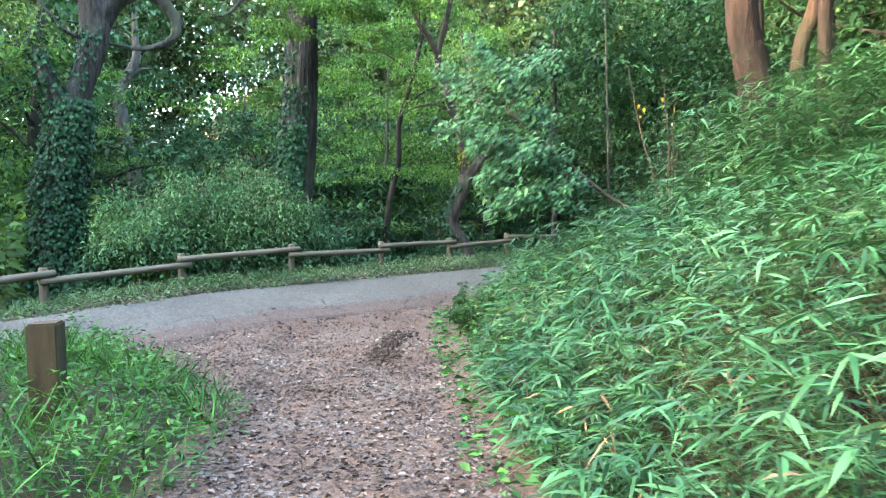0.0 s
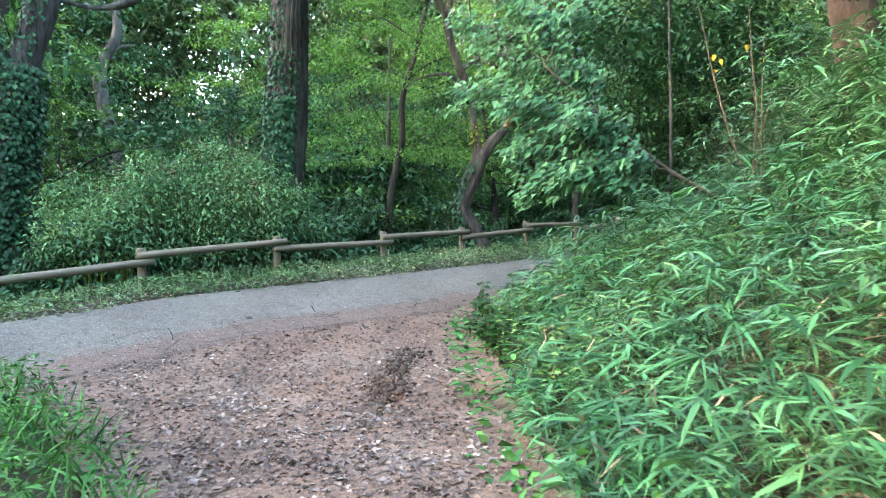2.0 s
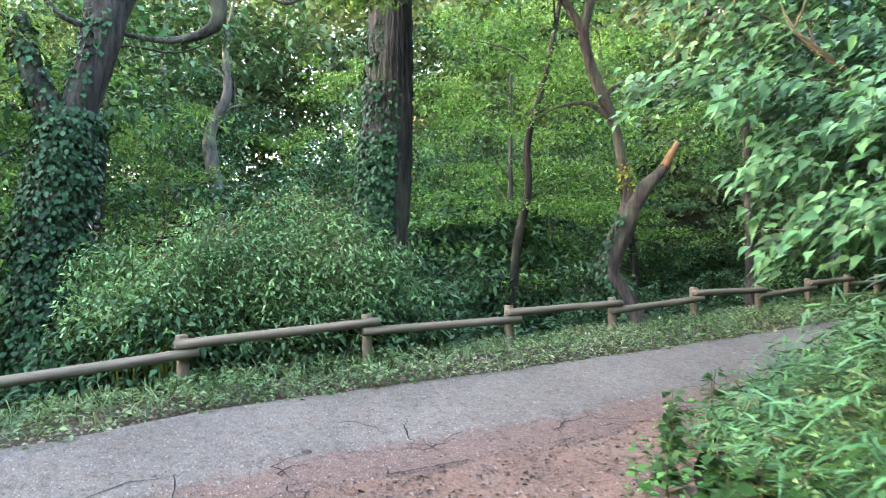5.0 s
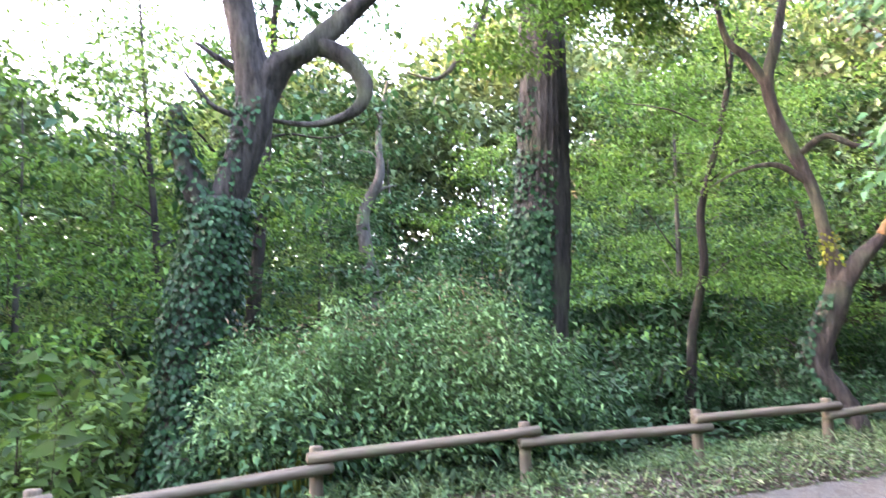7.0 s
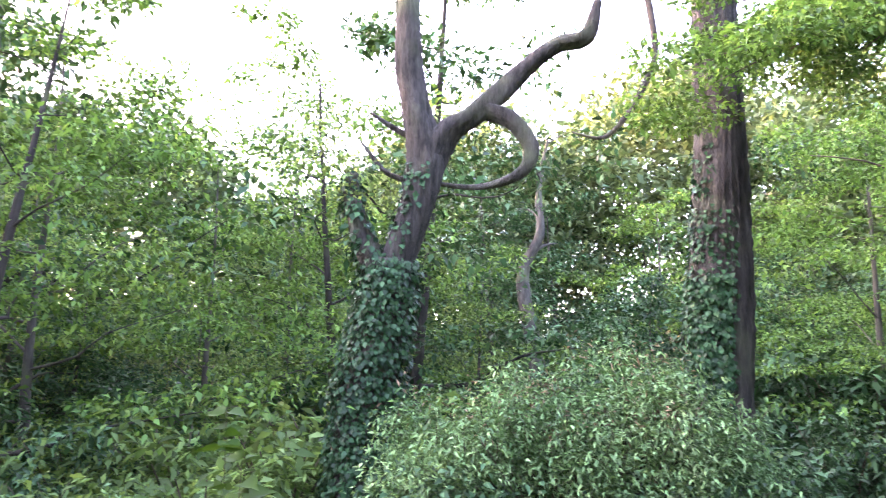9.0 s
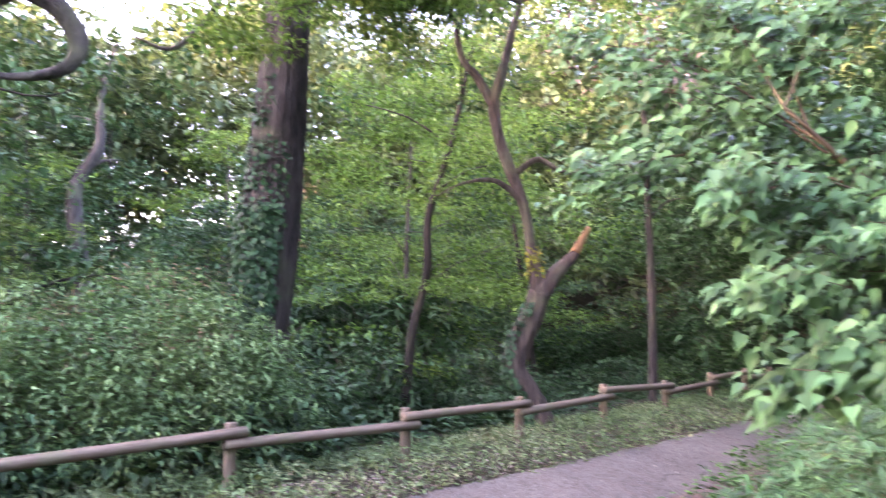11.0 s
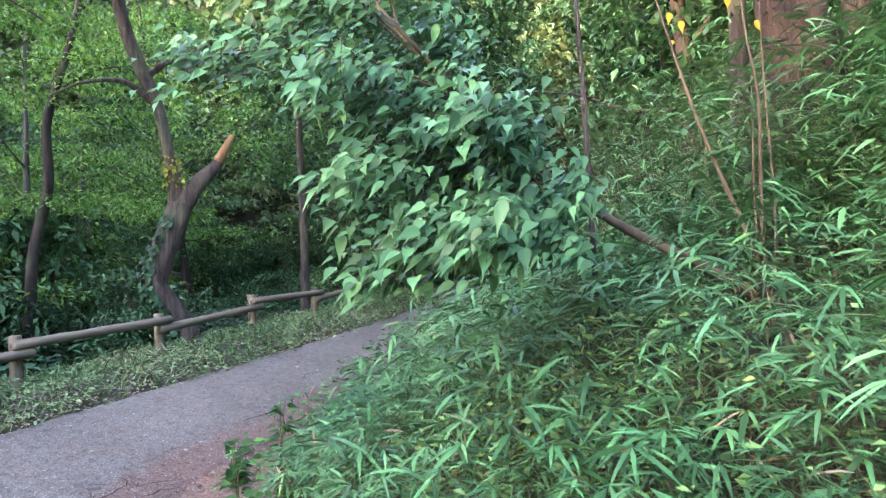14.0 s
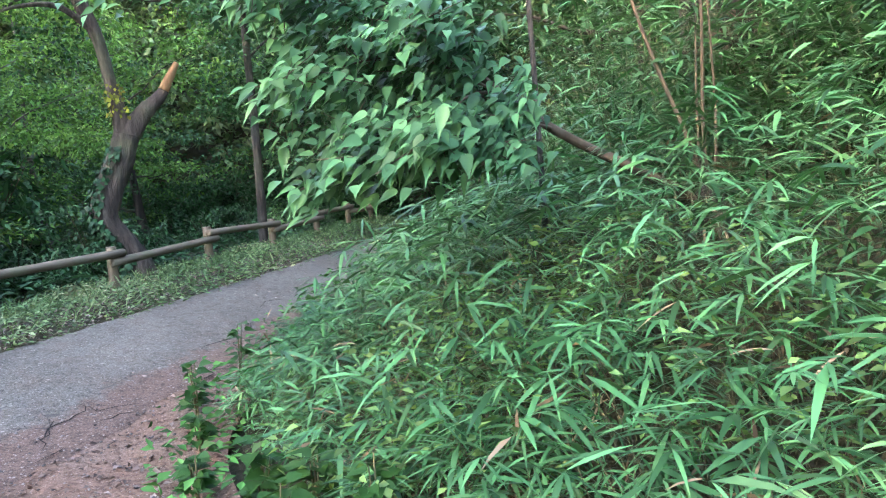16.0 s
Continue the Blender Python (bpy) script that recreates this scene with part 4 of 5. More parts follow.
# ---------------------------------------------------------------- shrubs


def shrub(name, seed, radius, height, n, leaf, mat, aspect=0.45, shape="oval", stems=9):
    """A rounded shrub of leafy shoots."""
    r = np.random.default_rng(seed)
    ob = empty(name, (0, 0, 0))
    wood, crown = Pile(), Pile()
    for k in range(stems):
        a, f = r.uniform(0, 6.28), r.uniform(0.3, 0.8)
        top = np.array([math.cos(a) * radius * f, math.sin(a) * radius * f, height * r.uniform(0.5, 0.85)])
        tube(wood, [(*(top * 0.08)[:2], -0.05, 0.015), (*(top * np.array([0.5, 0.5, 0.55])), 0.011), (*top, 0.004)], 5, 0.3)
    shoots = n // 24
    for k in range(shoots):
        q = unit(r.standard_normal(3))
        q[2] = abs(q[2])
        c = q * np.array([radius, radius, height]) * r.uniform(0.45, 0.95) * (1 + 0.15 * math.sin(q[0] * 5 + seed))
        spray(crown, r, c, 24, 0.26 * radius ** 0.5, leaf, 0.7, shape, 0.3, aspect)
    part("stem", wood.mesh("stem", STEM, True), ob)
    part("foliage", crown.mesh("foliage", mat), ob)
    return ob


shrubs = [shrub("shrub", 31, 1.1, 1.6, 2000, 0.14, LEAF_SHRUB), shrub("shrub", 32, 0.9, 1.1, 1700, 0.125, LEAF_SHRUB),
          shrub("shrub", 33, 1.7, 3.4, 2000, 0.22, LEAF_WOODS), shrub("shrub", 34, 0.8, 0.9, 1500, 0.115, LEAF_BUSH)]
for k in shrubs:
    tagged(k, "dark green leafy shrub in the undergrowth", "shrub", "shrubs of the undergrowth")
rng = np.random.default_rng(5)
first, count, tries = {}, 0, 0
while count < 140 and tries < 9000:
    tries += 1
    x, y = rng.uniform(-24, 16), rng.uniform(4, 40)
    s = float(fence_gap(x, y))
    if s > -1.7 or s < -17 or math.hypot(x + 3.3, y - 15.8) < 0.9 or (abs(x + 7.3) < 1 and abs(y - 13.8) < 1):
        continue
    if s > -2.4 and x > -1.5:
        continue
    if s < -6 and rng.random() < 0.35:
        continue
    k = int(rng.choice([0, 2, 2, 0])) if s < -6 else int(rng.choice([0, 1, 3])) if s < -3 else int(rng.choice([1, 3]))
    if k in first:
        stand(shrubs[k], x, y, rng.uniform(0, 360), rng.uniform(0.8, 1.25) * (0.8 if x > -1.5 else 1))
    else:
        first[k] = True
        shrubs[k].matrix_basis = Matrix.Translation((x, y, float(ground_z(x, y))))
    count += 1

for k in range(16):
    x = rng.uniform(-11, -5.6)
    o = rng.uniform(1.5, 3.4)
    m = float(fence_slope(x))
    q = math.hypot(1, m)
    xx, yy = x - o * m / q, float(fence_y(x)) + o / q
    if math.hypot(xx + 7.55, yy - 13.95) > 1.0 and math.hypot(xx + 6.3, yy - 10.6) > 1.7:
        stand(shrubs[3], xx, yy, rng.uniform(0, 360), rng.uniform(1.0, 1.5))


# Light from the open sky is coloured into these shrubs' leaves.
bright_shrub = shrub("lit_shrub", 36, 0.8, 0.9, 1700, 0.12, LEAF_LIT_LIME)
tagged(bright_shrub, "leafy shrub in the undergrowth, its green lightened as if lit", "shrub", "shrubs of the undergrowth")
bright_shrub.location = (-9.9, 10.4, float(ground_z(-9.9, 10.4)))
lime_shrub = shrub("lime_shrub", 35, 1.7, 4.4, 5200, 0.11, LEAF_LIT_LIME)
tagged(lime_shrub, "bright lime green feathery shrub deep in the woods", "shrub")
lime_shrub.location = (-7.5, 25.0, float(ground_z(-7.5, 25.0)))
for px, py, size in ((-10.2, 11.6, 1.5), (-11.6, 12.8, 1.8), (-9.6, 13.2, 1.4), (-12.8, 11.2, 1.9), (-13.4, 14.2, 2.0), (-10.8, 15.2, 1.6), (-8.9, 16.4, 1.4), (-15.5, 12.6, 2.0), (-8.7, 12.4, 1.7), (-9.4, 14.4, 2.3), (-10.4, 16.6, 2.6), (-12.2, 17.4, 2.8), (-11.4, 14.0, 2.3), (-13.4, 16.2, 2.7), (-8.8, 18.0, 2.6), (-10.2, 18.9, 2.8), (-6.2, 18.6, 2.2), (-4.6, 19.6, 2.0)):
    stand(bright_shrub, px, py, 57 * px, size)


def flowing_bush():
    """The great rounded bush behind the fence, with pale seed heads on top."""
    r = np.random.default_rng(77)
    c0 = np.array([-4.15, 13.85, 0.0])
    ob = tagged(empty("great_bush", (*c0[:2], float(ground_z(*c0[:2])))), "large rounded green bush with pale seed heads", "bush")
    ax = unit(np.array([1, 0.82, 0]))
    ay = np.array([-ax[1], ax[0], 0])
    crown, heads, wood, under = Pile(), Pile(), Pile(), Pile()
    for k in range(1200):
        q = unit(r.standard_normal(3))
        q[2] = abs(q[2])
        rad = r.uniform(0.72, 1.0)
        lump = 1 + 0.09 * math.sin(q[0] * 6) + 0.08 * math.sin(q[1] * 9 + 1) + 0.06 * math.sin(q[0] * 17 + q[1] * 11)
        c = (ax * q[0] * 2.5 + ay * q[1] * 1.1 + np.array([0, 0, q[2] * 2.2])) * rad * lump
        # Larger leaves low down; their darker colour paints in the bush's shaded underside.
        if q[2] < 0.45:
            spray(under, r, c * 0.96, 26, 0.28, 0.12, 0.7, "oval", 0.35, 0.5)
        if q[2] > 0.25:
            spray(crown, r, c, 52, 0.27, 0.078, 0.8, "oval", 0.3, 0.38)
        if q[2] > 0.5 and k % 5 == 0:
            rise = r.uniform(0.15, 0.5)
            tip = c + np.array([r.normal(0, 0.1), r.normal(0, 0.1), rise])
            tube(wood, [(*c, 0.006), (*tip, 0.002)], 4, 0.2)
            for f in (0.35, 0.7, 1.0):
                spray(crown, r, c + (tip - c) * f, 9, 0.12, 0.075, 0.6, "oval", 0.35, 0.36)
        if q[2] > 0.66 and k % 4 == 0:
            n = 14
            tip = c + np.array([0, 0, 0.18])
            p = tip + r.standard_normal((n, 3)) * np.array([0.13, 0.13, 0.1])
            leaves(heads, p, r.standard_normal((n, 3)) + np.array([0, 0, 0.8]), r.standard_normal((n, 3)), 0.08, 0.022, "oval", 0.4)
        if k % 9 == 0:
            tube(wood, [(*(c * 0.3)[:2], 0, 0.014), (*(c * np.array([0.7, 0.7, 0.6])), 0.01), (*c, 0.004)], 5, 0.4)
    part("stem", wood.mesh("stem", STEM, True), ob)
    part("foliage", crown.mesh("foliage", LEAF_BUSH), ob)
    part("foliage", under.mesh("foliage", LEAF_SHRUB), ob, "larger green leaves low in the bush, darkened for its shaded underside")
    tagged(part("seed_head", heads.mesh("seed_head", SEED_HEAD), ob, "pale brown seed heads"), kind="stuff")


flowing_bush()

# ---------------------------------------------------------------- bamboo grass on the bank


def bamboo(name, rng, x, y, tall, leaf, fans, label):
    """Leaning culms with fans of long narrow leaves."""
    n = len(x)
    foot = np.stack([x, y, ground_z(x, y)], -1)
    gx = (ground_z(x + 0.1, y) - ground_z(x - 0.1, y)) / 0.2
    gy = (ground_z(x, y + 0.1) - ground_z(x, y - 0.1)) / 0.2
    fall = -np.stack([gx, gy, np.zeros(n)], -1)
    h = tall * rng.uniform(0.45, 1.15, n) * (0.4 + 0.6 * smooth(0.1, 1.8, bank_gap(x, y)))
    tip = foot + np.stack([np.zeros(n), np.zeros(n), h], -1) + fall * (h * 0.5)[:, None] + rng.standard_normal((n, 3)) * np.array([0.22, 0.22, 0.0]) * h[:, None]
    blades, culms = Pile(), Pile()
    for k in range(fans):
        f = 1 - 0.22 * k
        c = foot + (tip - foot) * f
        a0 = rng.uniform(0, 6.28, n)
        for j in range(5):
            a = a0 + (j - 2) * 0.55 + rng.uniform(-0.3, 0.3, n)
            way = np.stack([np.cos(a), np.sin(a), rng.uniform(-0.35, 0.45, n)], -1) + fall * 0.5
            ln = leaf * rng.uniform(0.6, 1.2, n) * (1.0 - 0.1 * abs(j - 2))
            nor = np.array([0, 0, 1.0]) + rng.standard_normal((n, 3)) * 0.35
            keep = rng.random(n) < (0.95 if k == 0 else 0.6)
            leaves(blades, c[keep], way[keep], nor[keep], ln[keep], ln[keep] * rng.uniform(0.075, 0.12, keep.sum()), "blade", rng.uniform(0.15, 0.5, (int(keep.sum()), 1)))
    w = 0.004
    side = np.stack([np.full(n, w), np.zeros(n), np.zeros(n)], -1)
    side2 = np.stack([np.zeros(n), np.full(n, w), np.zeros(n)], -1)
    v = np.stack([foot - side, foot + side, foot + side2, tip], 1).reshape(-1, 3)
    k4 = np.arange(n)[:, None] * 4
    culms.add(v, k4 + np.array([[0, 1, 3]]), k4 + np.array([[1, 2, 3]]), k4 + np.array([[2, 0, 3]]))
    ob = tagged(empty(name, (0, 0, 0)), label, "bamboo grass", kind="stuff")
    part("culms", culms.mesh("culms", STEM_GREEN), ob)
    part("blades", blades.mesh("blades", LEAF_BAMBOO), ob)


rng = np.random.default_rng(11)


def scatter(rng, n, x0, x1, y0, y1, keep):
    x, y = rng.uniform(x0, x1, n), rng.uniform(y0, y1, n)
    k = keep(x, y)
    return x[k], y[k]


near_bank = lambda x, y: (bank_gap(x, y) > 0.25 + 0.35 * smooth(7.2, 8.2, y) * (1 - smooth(10.5, 11.5, y))) & (bank_gap(x, y) < 4.5)
x, y = scatter(rng, 8500, -0.4, 6, 2, 13, near_bank)
bamboo("bamboo_grass", rng, x, y, 0.52, 0.14, 4, "fine-leaved bamboo grass covering the bank")
x, y = scatter(rng, 4200, -0.4, 6, 2, 13, near_bank)
bamboo("bamboo_grass", rng, x, y, 0.66, 0.24, 2, "dense bright green bamboo grass covering the bank")
x, y = scatter(rng, 9000, -1, 16, -4, 26, lambda x, y: (bank_gap(x, y) > 0.4) & (bank_gap(x, y) < 9) & ((bank_gap(x, y) > 4.5) | (y > 12.8) | (y < 2)))
bamboo("bamboo_grass", rng, x, y, 0.75, 0.22, 3, "dense bamboo grass further up the bank")
x, y = scatter(rng, 3600, 1, 9, 9.6, 20, lambda x, y: (bank_gap(x, y) > 3.0) & (bank_gap(x, y) < 6.5) & (x > 2.6))
bamboo("tall_bamboo", rng, x, y, 1.75, 0.18, 5, "taller bamboo thicket on the upper bank")
x, y = scatter(rng, 2200, 2.2, 7, 7.2, 10, lambda x, y: (bank_gap(x, y) > 3.5 - 0.2 * np.maximum(8.0 - y, 0)) & (bank_gap(x, y) < 6))
bamboo("tall_bamboo", rng, x, y, 1.2, 0.25, 4, "taller bamboo thicket on the upper bank")
x, y = scatter(rng, 2600, -0.2, 6, 2, 13, near_bank)
w = Pile()
h = rng.uniform(0.05, 0.45, len(x))
p = np.stack([x, y, ground_z(x, y) + h], -1)
ln = rng.uniform(0.1, 0.2, len(x))
leaves(w, p, rng.standard_normal((len(x), 3)) + np.array([-0.5, 0, -0.6]), rng.standard_normal((len(x), 3)) + np.array([0, 0, 1.0]), ln, ln * 0.09, "blade", 0.3)
tagged(new("dry_blades", w.mesh("dry_blades", SEED_HEAD)), "withered straw-coloured bamboo blades on the bank", "dead leaves", kind="stuff")

# ---------------------------------------------------------------- verge, weeds and litter


def carpet(name, rng, x, y, tall, leaf, aspect, mat, label, shape="oval", up=0.4, cat="weeds"):
    n = len(x)
    p = np.stack([x, y, ground_z(x, y) + rng.random(n) * tall], -1)
    a = rng.uniform(0, 6.28, n)
    way = np.stack([np.cos(a), np.sin(a), rng.uniform(-0.1, up * 2, n)], -1)
    nor = np.array([0, 0, 1.0]) + rng.standard_normal((n, 3)) * 0.4
    ln = leaf * rng.uniform(0.5, 1.3, n)
    w = Pile()
    leaves(w, p, way, nor, ln, ln * aspect, shape, 0.25)
    return tagged(new(name, w.mesh(name, mat)), label, cat, kind="stuff")


rng = np.random.default_rng(15)
clumped = lambda x, y: 0.5 + 0.25 * np.sin(3.1 * x + 1.7 * y) + 0.25 * np.sin(4.3 * y - 2.2 * x + 1) + 0.2 * np.sin(9.1 * x + 6.7 * y)


def along(rng, n, x0, x1, s0, s1):
    """Random places in a band along the fence."""
    x, o = rng.uniform(x0, x1, n), rng.uniform(s0, s1, n)
    m = fence_slope(x)
    k = np.sqrt(1 + m * m)
    return x + o * m / k, fence_y(x) - o / k


x, y = along(rng, 44000, -10, 7, -1.9, 1.4)
k = rng.random(len(x)) < 0.25 + 0.8 * clumped(x, y)
x, y = x[k], y[k]
carpet("verge_weeds", rng, x, y, 0.03 + 0.16 * np.clip(clumped(x, y), 0.1, 1), 0.075, 0.42, LEAF_COVER, "low green weeds along the lane's verge")
x, y = along(rng, 13000, -10, 7, -1.9, 1.3)
carpet("verge_grass", rng, x, y, 0.05, 0.22, 0.05, LEAF_COVER, "tufts of grass on the verge", "blade", 1.2)
x, y = along(rng, 3600, -10, 7, 0.7, 3.0)
x2, y2 = along(rng, 6000, -10, 4, 0.35, 1.4)
x, y = np.concatenate([x, x2]), np.concatenate([y, y2])
carpet("lane_litter", rng, x, y, 0.015, 0.05, 0.55, LEAF_DEAD, "fallen leaves along the lane's edge", "oval", 0.12, "leaf litter")
x, y = scatter(rng, 60000, -22, 14, 4, 36, lambda x, y: (fence_gap(x, y) < -1.6))
carpet("undergrowth", rng, x, y, 0.35, 0.17, 0.45, LEAF_SHRUB, "dark green undergrowth on the woodland floor")
x, y = scatter(rng, 42000, -7, -1, -2, 8.3, lambda x, y: (left_x(y) - x > -0.15 + 0.25 * rng.random(len(x))) & (fence_gap(x, y) > 3.5) & (rng.random(len(x)) < 0.12 + 0.9 * clumped(x, y)))
carpet("path_weeds", rng, x, y, 0.05 + 0.34 * np.clip(clumped(x, y), 0.1, 1), 0.075, 0.36, LEAF_WEED, "bright green weeds beside the path")
x, y = scatter(rng, 30000, -7, -1, -2, 8.3, lambda x, y: (left_x(y) - x > 0.0) & (fence_gap(x, y) > 3.5) & (rng.random(len(x)) < clumped(y, x)))
carpet("path_grass", rng, x, y, 0.12, 0.30, 0.04, LEAF_WEED, "bright green grass beside the path", "blade", 1.5)
x, y = scatter(rng, 30000, -1, 8, 1, 20, lambda x, y: (bank_gap(x, y) > -0.12) & (bank_gap(x, y) < 0.55))
carpet("bank_weeds", rng, x, y, 0.25, 0.09, 0.5, LEAF_WEED, "bright weeds at the foot of the bank")
x, y = scatter(rng, 9000, 0.0, 2.6, 6.8, 9.8, lambda x, y: (bank_gap(x, y) > 0.3) & (bank_gap(x, y) < 2.2) & (rng.random(len(x)) < clumped(x * 0.7, y * 0.7) - 0.1))
carpet("bank_creeper", rng, x, y, 0.58, 0.065, 0.5, LEAF_LIT_LIME, "yellow-green creeper among the bamboo grass")
x, y = scatter(rng, 90000, -4.5, 3, 1.5, 13, lambda x, y: (bank_gap(x, y) < 0.15) & (left_x(y) - x < 0.15) & (rng.random(len(x)) < 0.25 + 0.75 * (1 - smooth(5, 10, y))) & (fence_gap(x, y) > 2.2 + 0.8 * rng.random(len(x))))
litter = carpet("leaf_litter", rng, x, y, 0.018, 0.047, 0.6, LEAF_DEAD, "dry brown fallen leaves on the path", "oval", 0.15, "leaf litter")

# ---------------------------------------------------------------- the overhanging branch


def leafy_branch():
    r = np.random.default_rng(91)
    base = (2.85, 9.25, 1.35)
    ob = tagged(empty("leafy_branch", base), "overhanging branch with broad pointed green leaves", "branch")
    main = [(2.9, 9.2, 1.3, 0.045), (2.68, 9.43, 1.52, 0.032), (2.25, 9.75, 1.83, 0.028), (1.9, 9.95, 2.15, 0.024), (1.4, 10.0, 2.6, 0.018), (0.9, 9.9, 3.0, 0.01)]
    w = Pile()
    tube(w, local(main, base), 9, 0.1, 0.05, 0, 3)
    part("bough", w.mesh("bough", STEM, True), ob)
    tw, lv, dry = Pile(), Pile(), Pile()
    m = np.array(main)[:, :3]
    arms = []
    for k, (f, goal) in enumerate(((0.42, (0.7, 9.4, 1.75)), (0.5, (1.0, 9.15, 1.75)), (0.55, (0.6, 9.55, 2.1)), (0.6, (1.05, 9.25, 2.3)), (0.7, (0.5, 9.65, 2.5)), (0.45, (1.45, 9.3, 1.75)),
                                   (0.8, (-0.05, 10.5, 2.8)), (0.85, (0.2, 10.4, 3.3)), (0.9, (0.0, 10.7, 3.7)), (0.95, (0.9, 10.3, 3.7)), (1.0, (0.5, 10.5, 4.1)), (0.5, (0.62, 9.65, 1.6)), (0.75, (1.3, 10.3, 3.0)), (1.0, (1.5, 10.2, 3.8)))):
        i = f * (len(m) - 1)
        o = np.array([np.interp(i, np.arange(len(m)), m[:, c]) for c in range(3)])
        g = np.array(goal)
        mid = (o + g) / 2 + np.array([0, 0, 0.16])
        w = Pile()
        tube(w, local([(*o, 0.009), (*mid, 0.006), (*g, 0.003)], base), 6, 0.12, cap=False)
        part("side_branch", w.mesh("side_branch", STEM, True), ob)
        arms.append((o, mid, g, g[2] < 2.6))
    for k in range(560):
        o, mid, g, low = arms[k % len(arms)]
        f = r.uniform(0.3, 1.05)
        c = o * (1 - f) ** 2 + 2 * mid * f * (1 - f) + g * f * f
        goal = c + ball(r, 1)[0] * np.array([0.30, 0.28, 0.28])
        goal[2] = max(goal[2], 1.58)
        tube(tw, local([(*c, 0.003), (*goal, 0.0015)], base), 4, 0.25, cap=False)
        n = 10
        u = r.uniform(0.1, 1.1, (n, 1))
        p = c + (goal - c) * u + r.standard_normal((n, 3)) * 0.05 - np.array(base)
        way = np.array([-0.85, -0.35, -0.35]) + r.standard_normal((n, 3)) * np.array([0.5, 0.6, 0.25])
        nor = (np.array([-0.3, -0.55, 0.9]) if low else np.array([-0.3, -0.8, 0.6])) + r.standard_normal((n, 3)) * 0.26
        ln = (0.112 if low else 0.095) * r.uniform(0.55, 1.2, n)
        leaves(lv, p, way, nor, ln, ln * 0.5, "broad", 0.3)
        if not low and goal[0] < 0.5 and goal[2] > 3.0 and k % 3 == 0:
            q = goal + r.standard_normal((22, 3)) * 0.07 - np.array(base)
            leaves(dry, q, r.standard_normal((22, 3)) - np.array([0, 0, 0.5]), r.standard_normal((22, 3)), 0.05, 0.02, "oval", 0.3)
    part("twig", tw.mesh("twig", STEM, True), ob)
    part("leaves", lv.mesh("leaves", LEAF_BROAD), ob, "broad pointed green leaves")
    part("dry_blossom", dry.mesh("dry_blossom", LEAF_DEAD), ob, "withered pinkish brown blossom")


leafy_branch()

# ---------------------------------------------------------------- wooden marker post


def marker_post():
    ob = tagged(empty("marker_post", (-2.62, 4.72, 0.15)), "square weathered dark wooden post beside the path", "post")
    bm = bmesh.new()
    bmesh.ops.create_cube(bm, size=1)
    bmesh.ops.scale(bm, vec=(0.19, 0.19, 0.80), verts=bm.verts)
    bmesh.ops.translate(bm, vec=(0, 0, 0.25), verts=bm.verts)
    bmesh.ops.bevel(bm, geom=bm.edges[:], offset=0.012, segments=2, affect="EDGES")
    me = bpy.data.meshes.new("post")
    bm.to_mesh(me)
    bm.free()
    me.materials.append(OLD_POST)
    o = part("shaft", me, ob)
    o.rotation_euler = (0, radians(-1.5), radians(12))


marker_post()


# ---------------------------------------------------------------- small plants


def stump():
    r = np.random.default_rng(17)
    b = (2.9, 9.26, 1.3)
    ob = tagged(empty("coppice_stump", b), "brown coppice stump with bare upright shoots", "stump")
    w = Pile()
    tube(w, [(0, 0, -0.15, 0.10), (0, 0, 0.05, 0.085), (0.01, 0, 0.16, 0.06)], 10, 0.05, 0.12, 5, 3)
    for k in range(6):
        a = k * 1.05
        tube(w, [(0, 0, 0.06, 0.04), (0.12 * math.cos(a), 0.12 * math.sin(a), 0.02, 0.03), (0.3 * math.cos(a), 0.3 * math.sin(a), -0.18 + 0.17 * math.cos(a), 0.015)], 6, 0.06, 0.1, seed=k)
    part("base", w.mesh("base", BARK_BROWN, True), ob)
    for line in ([(0, 0, 0.1, 0.016), (-0.05, 0.1, 0.46, 0.014), (-0.18, 0.24, 1.0, 0.011), (-0.3, 0.35, 1.58, 0.008), (-0.4, 0.5, 2.3, 0.004)],
                 [(0.02, 0.02, 0.1, 0.013), (0.01, 0.03, 0.55, 0.011), (0.02, 0.02, 1.19, 0.009), (-0.01, 0.05, 1.5, 0.007), (-0.04, 0.1, 2.2, 0.003)],
                 [(0.03, -0.02, 0.1, 0.01), (0.08, 0.0, 0.6, 0.008), (0.07, 0.02, 1.3, 0.005), (0.1, 0.05, 1.9, 0.002)],
                 [(-0.02, 0.04, 0.1, 0.009), (0.1, 0.15, 0.7, 0.007), (0.3, 0.3, 1.4, 0.003)]):
        w = Pile()
        tube(w, line, 6, 0.12, 0.05, seed=5)
        part("shoot", w.mesh("shoot", STEM, True), ob)
    for k in range(16):
        w = Pile()
        p = np.array([[r.uniform(-0.35, 0.2), r.uniform(0, 0.4), r.uniform(0.4, 1.7)]])
        leaves(w, p, r.standard_normal((1, 3)), np.array([0, -0.4, 1.0]) + r.standard_normal((1, 3)) * 0.3, 0.09, 0.05, "broad", 0.3)
        part("leaf", w.mesh("leaf", LEAF_BROAD), ob)


